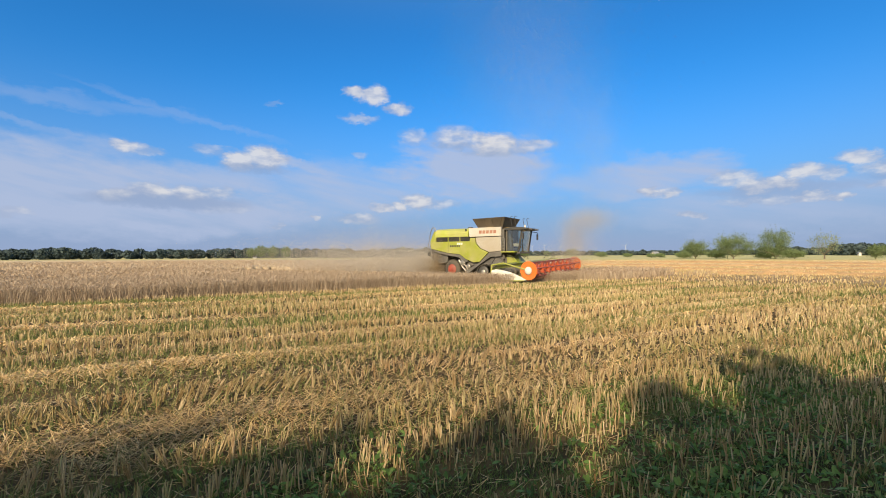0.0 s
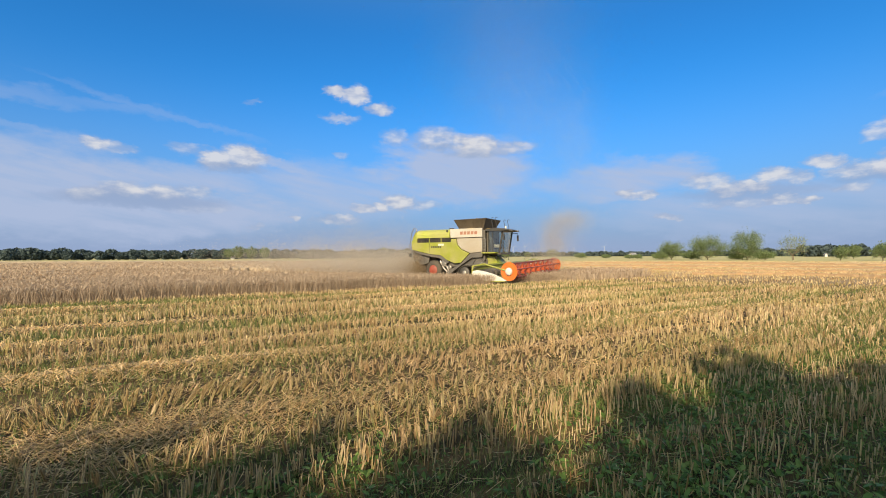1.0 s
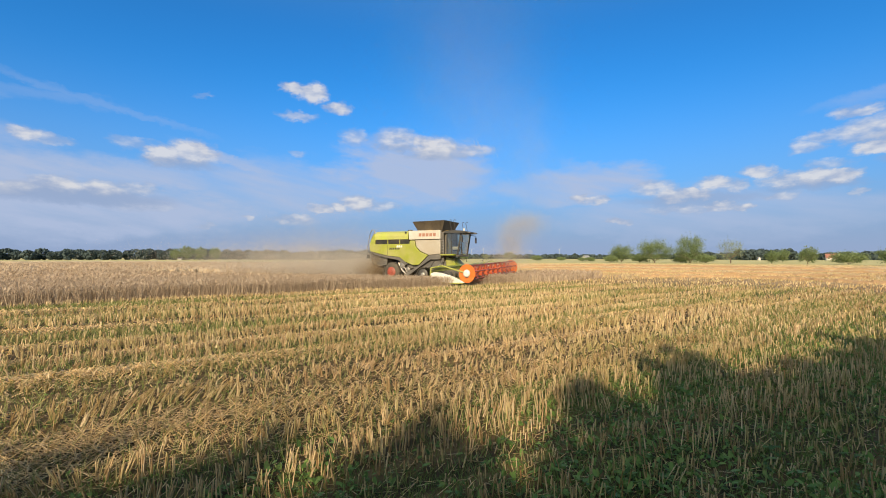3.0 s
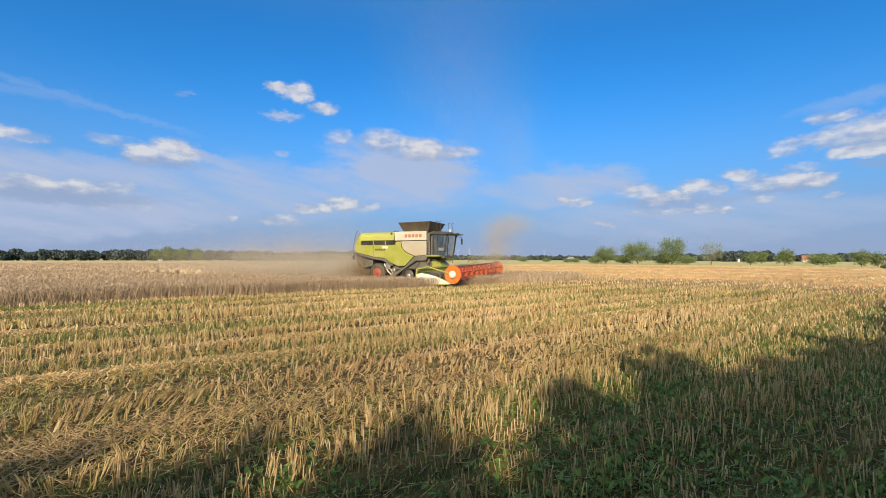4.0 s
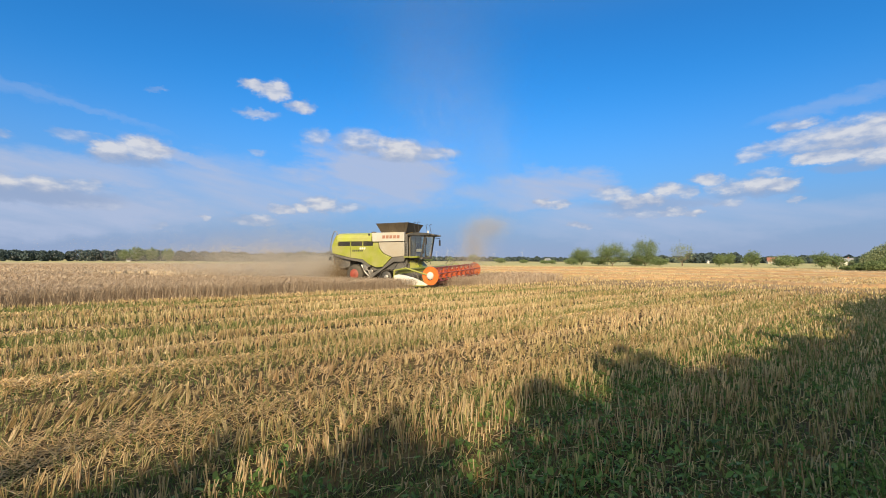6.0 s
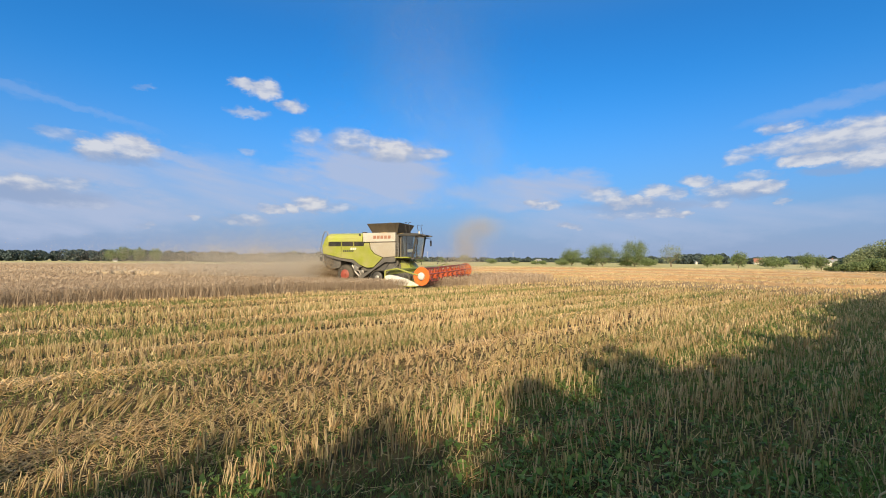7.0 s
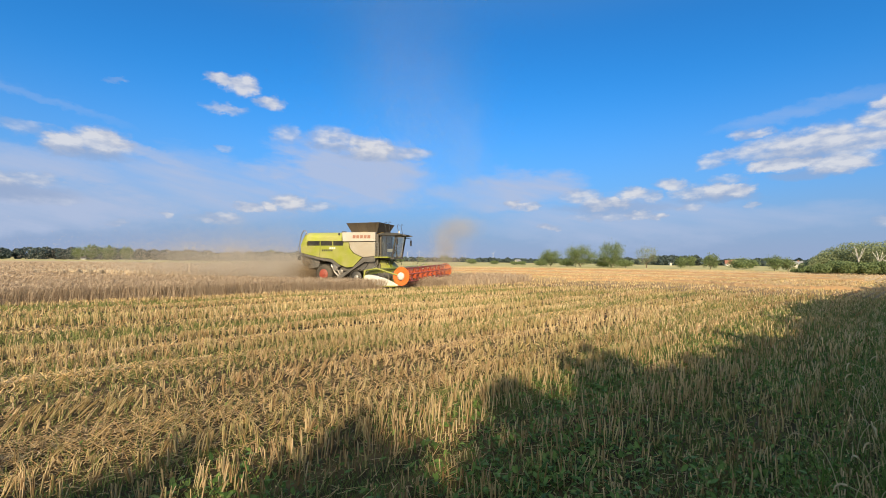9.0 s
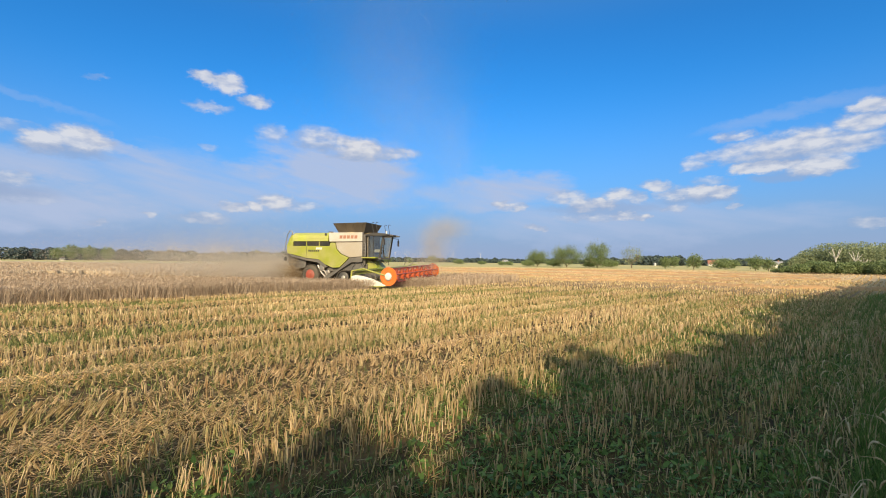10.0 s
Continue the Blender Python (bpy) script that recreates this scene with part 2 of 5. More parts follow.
def plant(name, tones, rough=0.7, through_light=0.0, stripes=()):
    """Straw or leaves: each blade has its own tone; stripes mix in other tones along the drill rows."""
    m = bpy.data.materials.new(name)
    m.use_nodes = True
    nt = m.node_tree
    bs = nt.nodes["Principled BSDF"]
    geo = nt.nodes.new("ShaderNodeNewGeometry")
    cr = nt.nodes.new("ShaderNodeValToRGB")
    el0 = cr.color_ramp.elements
    while len(el0) < len(tones):
        el0.new(0.5)
    for i, c in enumerate(tones):
        el0[i].position, el0[i].color = i / (len(tones) - 1), (*c, 1)
    nt.links.new(geo.outputs["Random Per Island"], cr.inputs[0])
    col = cr.outputs[0]
    if stripes:
        # weathered and fresh drill rows, and greener stretches between them
        co = nt.nodes.new("ShaderNodeTexCoord")
        turn = nt.nodes.new("ShaderNodeMapping")
        turn.inputs["Rotation"].default_value = (0, 0, -radians(27.0))
        nt.links.new(co.outputs["Object"], turn.inputs[0])
        for (sx, sy), lo, hi, tone, most in stripes:
            sc = nt.nodes.new("ShaderNodeVectorMath")
            sc.operation = "MULTIPLY"
            nt.links.new(turn.outputs[0], sc.inputs[0])
            sc.inputs[1].default_value = (sx, sy, 0)
            nz = nt.nodes.new("ShaderNodeTexNoise")
            nz.inputs["Scale"].default_value, nz.inputs["Detail"].default_value, nz.inputs["Roughness"].default_value = 1.0, 5, 0.6
            nt.links.new(sc.outputs[0], nz.inputs["Vector"])
            f = nt.nodes.new("ShaderNodeMath")
            f.operation = "MULTIPLY"
            nt.links.new(limits(nt, nz.outputs[0], lo, hi), f.inputs[0])
            f.inputs[1].default_value = most
            col = ramp_between(nt, f.outputs[0], col, tone)
    nt.links.new(col, bs.inputs["Base Color"])
    bs.inputs["Roughness"].default_value = rough
    bs.inputs["Specular IOR Level"].default_value = 0.25
    if through_light:
        tr = nt.nodes.new("ShaderNodeBsdfTranslucent")
        nt.links.new(col, tr.inputs[0])
        mx = nt.nodes.new("ShaderNodeMixShader")
        mx.inputs[0].default_value = through_light
        nt.links.new(bs.outputs[0], mx.inputs[1])
        nt.links.new(tr.outputs[0], mx.inputs[2])
        nt.links.new(mx.outputs[0], nt.nodes["Material Output"].inputs[0])
    return m


ROW_TONES = [((5.0, 7.0), 0.46, 0.66, (0.22, 0.135, 0.055), 0.55), ((0.10, 1.1), 0.46, 0.68, (0.30, 0.17, 0.07), 0.75), ((0.16, 0.55), 0.48, 0.66, (0.36, 0.32, 0.10), 0.5), ((0.35, 1.9), 0.52, 0.70, (0.84, 0.66, 0.40), 0.6)]
STRAW = plant("stubble straw", [(0.17, 0.10, 0.045), (0.64, 0.45, 0.24), (0.84, 0.67, 0.43), (0.36, 0.22, 0.10), (0.80, 0.60, 0.36), (0.50, 0.45, 0.19), (0.70, 0.52, 0.30)], 0.45, 0.08, ROW_TONES)
LITTER = plant("lying straw", [(0.26, 0.15, 0.06), (0.84, 0.60, 0.29), (0.72, 0.47, 0.21), (0.88, 0.66, 0.37), (0.50, 0.31, 0.13)], 0.45, 0.05)
CROP = plant("ripe wheat", [(0.28, 0.20, 0.13), (0.44, 0.34, 0.245), (0.53, 0.42, 0.305), (0.37, 0.28, 0.195)], 0.6, 0.15)
GREEN = plant("green weeds", [(0.05, 0.10, 0.022), (0.11, 0.19, 0.04), (0.16, 0.26, 0.06), (0.22, 0.29, 0.08)], 0.55, 0.25)
GRASS = plant("olive grass", [(0.09, 0.125, 0.03), (0.17, 0.20, 0.055), (0.24, 0.26, 0.085), (0.34, 0.31, 0.13)], 0.55, 0.2)
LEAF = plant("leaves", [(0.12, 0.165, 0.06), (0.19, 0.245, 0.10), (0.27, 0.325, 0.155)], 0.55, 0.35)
# Bluish leaf tones carry the air's haze over the far woods.
LEAF_HAZED = plant("haze-tinted leaves", [(0.042, 0.064, 0.070), (0.060, 0.085, 0.086), (0.080, 0.108, 0.100)], 0.8)
LEAF_GREY = plant("willow leaves", [(0.22, 0.26, 0.13), (0.27, 0.31, 0.165), (0.32, 0.355, 0.20)], 0.6, 0.35)
DRY = plant("dry grass", [(0.46, 0.36, 0.2), (0.6, 0.5, 0.32), (0.4, 0.3, 0.16)], 0.6, 0.15)
CHAFF_BROWN = plant("falling chaff", [(0.24, 0.17, 0.09), (0.36, 0.26, 0.15), (0.46, 0.35, 0.21)], 0.9, 0.2)
CHAFF = plant("chaff dust", [(0.62, 0.55, 0.46), (0.66, 0.59, 0.49)], 0.9, 0.5)
BARK = surface("bark", (0.14, 0.10, 0.07), (0.22, 0.17, 0.12), 0.9, 0, 2, 18, 0.5)
PALE_BARK = surface("bleached bark", (0.62, 0.58, 0.50), (0.48, 0.44, 0.37), 0.85, 0, 1.5, 12, 0.4)


def ground_material():
    m = bpy.data.materials.new("field soil and chopped straw")
    m.use_nodes = True
    nt = m.node_tree
    bs = nt.nodes["Principled BSDF"]
    # drill rows run along one direction of the field
    rows = tex(nt, 1.0, 5, (0.05, 2.6, 1), "Object")
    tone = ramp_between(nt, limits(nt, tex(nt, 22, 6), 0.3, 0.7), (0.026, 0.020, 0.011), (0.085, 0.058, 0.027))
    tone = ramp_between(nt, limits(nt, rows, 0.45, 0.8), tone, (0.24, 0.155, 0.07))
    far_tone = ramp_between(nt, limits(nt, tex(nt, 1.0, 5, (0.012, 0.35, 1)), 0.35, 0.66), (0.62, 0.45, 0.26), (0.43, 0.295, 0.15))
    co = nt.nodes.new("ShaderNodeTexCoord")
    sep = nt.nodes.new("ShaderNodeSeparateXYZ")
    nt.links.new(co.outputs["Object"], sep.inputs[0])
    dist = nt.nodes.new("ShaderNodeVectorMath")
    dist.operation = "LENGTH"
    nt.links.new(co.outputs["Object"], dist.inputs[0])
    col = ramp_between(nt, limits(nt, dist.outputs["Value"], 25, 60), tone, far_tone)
    green = ramp_between(nt, limits(nt, tex(nt, 0.02, 4), 0.35, 0.65), (0.44, 0.40, 0.17), (0.52, 0.45, 0.22))
    # meadow beyond the field's far edge
    wav = nt.nodes.new("ShaderNodeMath")
    wav.operation = "MULTIPLY_ADD"
    nt.links.new(tex(nt, 0.03, 2), wav.inputs[0])
    wav.inputs[1].default_value = 24.0
    nt.links.new(dist.outputs["Value"], wav.inputs[2])
    col = ramp_between(nt, limits(nt, wav.outputs[0], 158, 166), col, green)
    nt.links.new(col, bs.inputs["Base Color"])
    bs.inputs["Roughness"].default_value = 0.9
    bs.inputs["Specular IOR Level"].default_value = 0.15
    bp = nt.nodes.new("ShaderNodeBump")
    bp.inputs["Strength"].default_value, bp.inputs["Distance"].default_value = 0.6, 0.03
    nt.links.new(tex(nt, 14, 6), bp.inputs["Height"])
    nt.links.new(bp.outputs[0], bs.inputs["Normal"])
    return m


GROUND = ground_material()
PAINT_GREEN = surface("seed-green paint", (0.29, 0.33, 0.012), (0.24, 0.27, 0.014), 0.35, 0, 1.2, 30, 0.03, 0.5)
PAINT_HOOD = surface("lighter green paint", (0.40, 0.44, 0.06), (0.33, 0.37, 0.03), 0.35, 0, 1.2, 30, 0.03, 0.5)
PAINT_PALE = surface("dusty light grey paint", (0.42, 0.38, 0.31), (0.34, 0.30, 0.24), 0.5, 0, 0.9, 20, 0.05, 0.5)
PAINT_WHITE = surface("white paint", (0.78, 0.76, 0.70), (0.70, 0.67, 0.58), 0.4, 0, 1.2, 25, 0.03, 0.25)
PAINT_CREAM = surface("dusty cream paint", (0.60, 0.57, 0.51), (0.50, 0.46, 0.40), 0.5, 0, 0.8, 20, 0.04, 0.45)
PAINT_GREY = surface("dark grey paint", (0.07, 0.068, 0.065), (0.11, 0.103, 0.094), 0.55, 0, 1.5, 25, 0.05, 0.18)
REEL_RED = surface("red reel paint", (0.55, 0.085, 0.014), (0.40, 0.06, 0.014), 0.45, 0, 1.5, 25, 0.03, 0.1)
PAINT_ORANGE = surface("orange reel paint", (0.78, 0.17, 0.015), (0.66, 0.13, 0.015), 0.4, 0, 1.5, 25, 0.03, 0.1)
PAINT_RED = surface("red paint", (0.36, 0.055, 0.03), (0.26, 0.04, 0.025), 0.45, 0, 1.5, 25, 0.03, 0.2)
PAINT_BRICK = surface("faded red lettering", (0.28, 0.075, 0.045), (0.34, 0.12, 0.075), 0.5, 0, 1.2, 20, 0.03, 0.4)
TANK = surface("dark brown tank flap", (0.055, 0.043, 0.03), (0.08, 0.062, 0.042), 0.6, 0, 1.2, 20, 0.05, 0.15)
PAINT_DARK = surface("dark roof paint", (0.03, 0.029, 0.028), (0.05, 0.047, 0.043), 0.5, 0, 1.2, 20, 0.05, 0.05)
RUBBER = surface("dusty rubber", (0.022, 0.021, 0.02), (0.05, 0.044, 0.037), 0.85, 0, 2.5, 20, 0.3, 0.2)
BLACK = surface("black plastic", (0.02, 0.02, 0.02), (0.035, 0.033, 0.03), 0.5, 0, 2, 30, 0.05, 0.1)
STEEL = surface("dull steel", (0.42, 0.41, 0.39), (0.30, 0.28, 0.26), 0.45, 0.7, 2, 25, 0.05, 0.35)
GRAIN = surface("heaped grain", (0.52, 0.36, 0.15), (0.42, 0.28, 0.11), 0.8, 0, 3, 60, 0.5)
ROOF_RED = surface("red roof tiles", (0.33, 0.15, 0.10), (0.27, 0.125, 0.085), 0.8, 0, 0.4, 5, 0.2)
ROOF_GREY = surface("grey roof", (0.25, 0.25, 0.26), (0.32, 0.32, 0.33), 0.7, 0, 0.4, 5, 0.2)
PLASTER = surface("light plaster", (0.74, 0.70, 0.62), (0.66, 0.62, 0.54), 0.85, 0, 0.5, 6, 0.1)
# Turbine white is greyed here to stand in for distance haze.
TURBINE = surface("haze-greyed turbine paint", (0.60, 0.62, 0.64), (0.56, 0.58, 0.60), 0.5, 0, 0.05, 1, 0.0)
SEAT = surface("dark seat cloth", (0.05, 0.05, 0.055), (0.08, 0.08, 0.08), 0.9, 0, 4, 60, 0.1)


def glass_material():
    m = bpy.data.materials.new("tinted cab glass")
    m.use_nodes = True
    nt = m.node_tree
    nt.nodes.remove(nt.nodes["Principled BSDF"])
    tr = nt.nodes.new("ShaderNodeBsdfTransparent")
    tr.inputs[0].default_value = (0.80, 0.86, 0.84, 1)
    gl = nt.nodes.new("ShaderNodeBsdfGlossy")
    gl.inputs["Roughness"].default_value = 0.04
    fr = nt.nodes.new("ShaderNodeFresnel")
    fr.inputs[0].default_value = 2.1
    mx = nt.nodes.new("ShaderNodeMixShader")
    nt.links.new(fr.outputs[0], mx.inputs[0])
    nt.links.new(tr.outputs[0], mx.inputs[1])
    nt.links.new(gl.outputs[0], mx.inputs[2])
    nt.links.new(mx.outputs[0], nt.nodes["Material Output"].inputs[0])
    return m


GLASS = glass_material()


# ---- mesh helpers ----
def part(name, bm, material, parent=None, label="", smooth=False):
    """Links a bmesh as one mesh object under a thing or a part."""
    bmesh.ops.recalc_face_normals(bm, faces=bm.faces)
    me = bpy.data.meshes.new(name)
    bm.to_mesh(me)
    bm.free()
    me.materials.append(material)
    if smooth:
        me.shade_smooth()
    ob = new(name, me)
    ob.parent = parent
    if label:
        ob["label"] = label
    return ob


def thing(name, label, category, group="", m=None):
    ob = new(name)
    ob.empty_display_size = 0.3
    if m is not None:
        ob.matrix_basis = m
    return tagged(ob, label, category, group)


def bevelled(bm, width):
    if width:
        bmesh.ops.bevel(bm, geom=list(bm.edges), offset=width, segments=2, affect="EDGES", profile=0.6)
    return bm


def box(x0, x1, y0, y1, z0, z1, bevel=0.02):
    bm = bmesh.new()
    bmesh.ops.create_cube(bm, size=1, matrix=Matrix.Translation(((x0 + x1) / 2, (y0 + y1) / 2, (z0 + z1) / 2)) @ Matrix.Diagonal((x1 - x0, y1 - y0, z1 - z0, 1)))
    return bevelled(bm, bevel)


def slab(outline, y0, y1, bevel=0.02):
    """A plate whose outline lies in x and z, between two values of y."""
    bm = bmesh.new()
    a = [bm.verts.new((x, y0, z)) for x, z in outline]
    b = [bm.verts.new((x, y1, z)) for x, z in outline]
    bm.faces.new(a)
    bm.faces.new(b[::-1])
    n = len(outline)
    for i in range(n):
        bm.faces.new((a[i], b[i], b[(i + 1) % n], a[(i + 1) % n]))
    bmesh.ops.recalc_face_normals(bm, faces=bm.faces)
    return bevelled(bm, bevel)


def lathe(profile, x, z, segments=28, y_axis=True):
    """Turns a profile of (y, radius) round an axis that runs along y through (x, z)."""
    bm = bmesh.new()
    rings = []
    for y, r in profile:
        rings.append([bm.verts.new((x + r * math.cos(2 * math.pi * k / segments), y, z + r * math.sin(2 * math.pi * k / segments))) for k in range(segments)])
    for a, b in zip(rings, rings[1:]):
        for k in range(segments):
            bm.faces.new((a[k], a[(k + 1) % segments], b[(k + 1) % segments], b[k]))
    bm.faces.new(rings[0])
    bm.faces.new(rings[-1][::-1])
    return bm


def tube(points, radius, sides=8, bm=None, taper=1.0):
    """A round bar along a line of points."""
    bm = bm or bmesh.new()
    pts = [Vector(p) for p in points]
    rings = []
    for i, p in enumerate(pts):
        way = (pts[min(i + 1, len(pts) - 1)] - pts[max(i - 1, 0)]).normalized()
        side = way.orthogonal().normalized()
        up = way.cross(side)
        r = radius * (1 + (taper - 1) * i / (len(pts) - 1))
        rings.append([bm.verts.new(p + r * (math.cos(2 * math.pi * k / sides) * side + math.sin(2 * math.pi * k / sides) * up)) for k in range(sides)])
    for a, b in zip(rings, rings[1:]):
        turn = min(range(sides), key=lambda s: sum((a[k].co - b[(k + s) % sides].co).length for k in range(sides)))
        for k in range(sides):
            bm.faces.new((a[k], a[(k + 1) % sides], b[(k + 1 + turn) % sides], b[(k + turn) % sides]))
    bm.faces.new(rings[0])
    bm.faces.new(rings[-1][::-1])
    return bm


def sheet(name, verts, loops, material, size=4):
    """One mesh of many alike faces of the given size, from arrays."""
    me = bpy.data.meshes.new(name)
    n = len(loops) // size
    me.vertices.add(len(verts))
    me.vertices.foreach_set("co", np.asarray(verts, dtype=np.float32).ravel())
    me.loops.add(len(loops))
    me.loops.foreach_set("vertex_index", np.asarray(loops, dtype=np.int32))
    me.polygons.add(n)
    me.polygons.foreach_set("loop_start", np.arange(0, len(loops), size, dtype=np.int32))
    me.update(calc_edges=True)
    me.materials.append(material)
    return me


def blades(base, top, width, rng, sides=3, thin=0.7):
    """Stalks from base to top points: prisms with three sides, or flat blades with one."""
    n = len(base)
    turn = rng.uniform(0, 2 * np.pi, n)
    w = np.broadcast_to(width, (n,))
    if sides == 1:
        off = np.stack([np.cos(turn) * w / 2, np.sin(turn) * w / 2, np.zeros(n)], 1)
        v = np.stack([base - off, base + off, top + off * thin, top - off * thin], 1).reshape(-1, 3)
        f = np.arange(4 * n)
        return v, f
    ring = []
    for k in range(3):
        a = turn + k * 2 * np.pi / 3
        ring.append(np.stack([np.cos(a) * w / 2, np.sin(a) * w / 2, np.zeros(n)], 1))
    v = np.stack([base + r for r in ring] + [top + r * thin for r in ring], 1).reshape(-1, 3)
    one = np.array([0, 1, 4, 3, 1, 2, 5, 4, 2, 0, 3, 5])
    f = (np.arange(n)[:, None] * 6 + one).ravel()
    return v, f


def leaves(centres, size, rng, droop=0.6):
    """Small four-sided leaves, tilted at random."""
    n = len(centres)
    a = rng.normal(size=(n, 3))
    a /= np.linalg.norm(a, axis=1)[:, None]
    b = rng.normal(size=(n, 3))
    b -= (a * b).sum(1)[:, None] * a
    b /= np.linalg.norm(b, axis=1)[:, None]
    s = np.broadcast_to(size, (n,))[:, None]
    v = np.stack([centres - a * s * 0.6, centres + b * s * droop * 0.5, centres + a * s * 0.6, centres - b * s * droop * 0.5], 1).reshape(-1, 3)
    return v, np.arange(4 * n)


# ---- field ----
ROW = radians(27.0)
ALONG, ACROSS = np.array([math.cos(ROW), math.sin(ROW)]), np.array([-math.sin(ROW), math.cos(ROW)])


def build_ground():
    bm = bmesh.new()
    bmesh.ops.create_grid(bm, x_segments=40, y_segments=40, size=4600)
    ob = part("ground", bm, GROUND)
    ob.matrix_basis = pose(0, 0, 0, 0, 0, 27.0)
    tagged(ob, "harvested grain field of golden stubble and chopped straw", "field", kind="structure")


build_ground()

# the combine harvester's place and heading; its cut is 11 m wide
HEAD = radians(-32.0)
RIG = pose(1.55, 37.7, 0, 0, 0, -32.0) @ Matrix.Diagonal((0.93, 1, 1, 1))
FWD, LEFT = np.array([math.cos(HEAD), math.sin(HEAD)]), np.array([-math.sin(HEAD), math.cos(HEAD)])
ORIGIN = np.array([1.55, 37.7])
HALF_CUT = 5.6


def in_crop(p):
    """Whether points of the plan still carry standing wheat."""
    q = p - ORIGIN
    f, l = q @ FWD, q @ LEFT
    u, v = p @ ALONG, p @ ACROSS
    beyond = v > 24.0 + 0.35 * np.sin(u * 0.21) + 0.25 * np.sin(u * 0.63 + 1.0) + np.clip((u - 30) * 0.3, 0, 4)
    uncut = (np.abs(l) > HALF_CUT) | (f > 7.6) | (f < -34)
    ahead = (f > 7.6) & (p[:, 1] < 39.0 + 0.42 * p[:, 0]) & (u < 38)
    behind = (f < 7.6) & ((np.abs(l) > HALF_CUT) | (f < -34)) & (l < 90) & (p[:, 0] < 8)
    return beyond & uncut & (ahead | behind)


def wedge(p, r0, r1, left=-50, right=69):
    r = np.hypot(p[:, 0], p[:, 1])
    a = np.degrees(np.arctan2(p[:, 0], p[:, 1]))
    beside = (r < 8) & (p @ ACROSS > 0.4)
    return (r > r0) & (r < r1) & (((a > left) & (a < right)) | beside)


def row_points(r0, r1, gap, step, rng):
    """Points along the drill rows within two distances of the walk."""
    lines = np.arange(-r1, r1, gap)
    s = np.arange(-r1, r1, step)
    u, v = np.meshgrid(s, lines)
    u = u + rng.uniform(-step, step, u.shape) * 0.6
    v = v + rng.normal(0, 0.02, u.shape) + 0.35 * np.sin(u * 0.05 + 0.6)
    p = (u.ravel()[:, None] * ALONG + v.ravel()[:, None] * ACROSS)
    return p[wedge(p, r0, r1) & ~in_crop(p)]


def band(p):
    """How much of the straw lies flat: the wheel tracks and windrows of the harvest, 0 to 1."""
    v = p @ ACROSS + 0.35 * np.sin((p @ ALONG) * 0.11)
    near = np.exp(-((v - 5.6) / 0.75) ** 2) * (0.72 + 0.28 * np.sin(p[:, 0] * 2.1 + 2.4 * np.sin(p[:, 1] * 1.7))) * np.clip(1.0 - (p @ ALONG) / 9, 0.2, 1)
    rest = np.zeros(len(p))
    for centre, width in ((7.3, 0.16), (9.1, 0.42), (10.9, 0.25), (12.6, 0.35), (15.2, 0.5), (18.3, 0.4), (21.0, 0.5), (24.6, 0.6), (28.5, 0.6)):
        rest = np.maximum(rest, np.exp(-((v - centre) / width) ** 2) * (0.6 + 0.38 * np.sin((p @ ALONG) * 0.42 + centre * 2.3)))
    return np.maximum(near, rest)


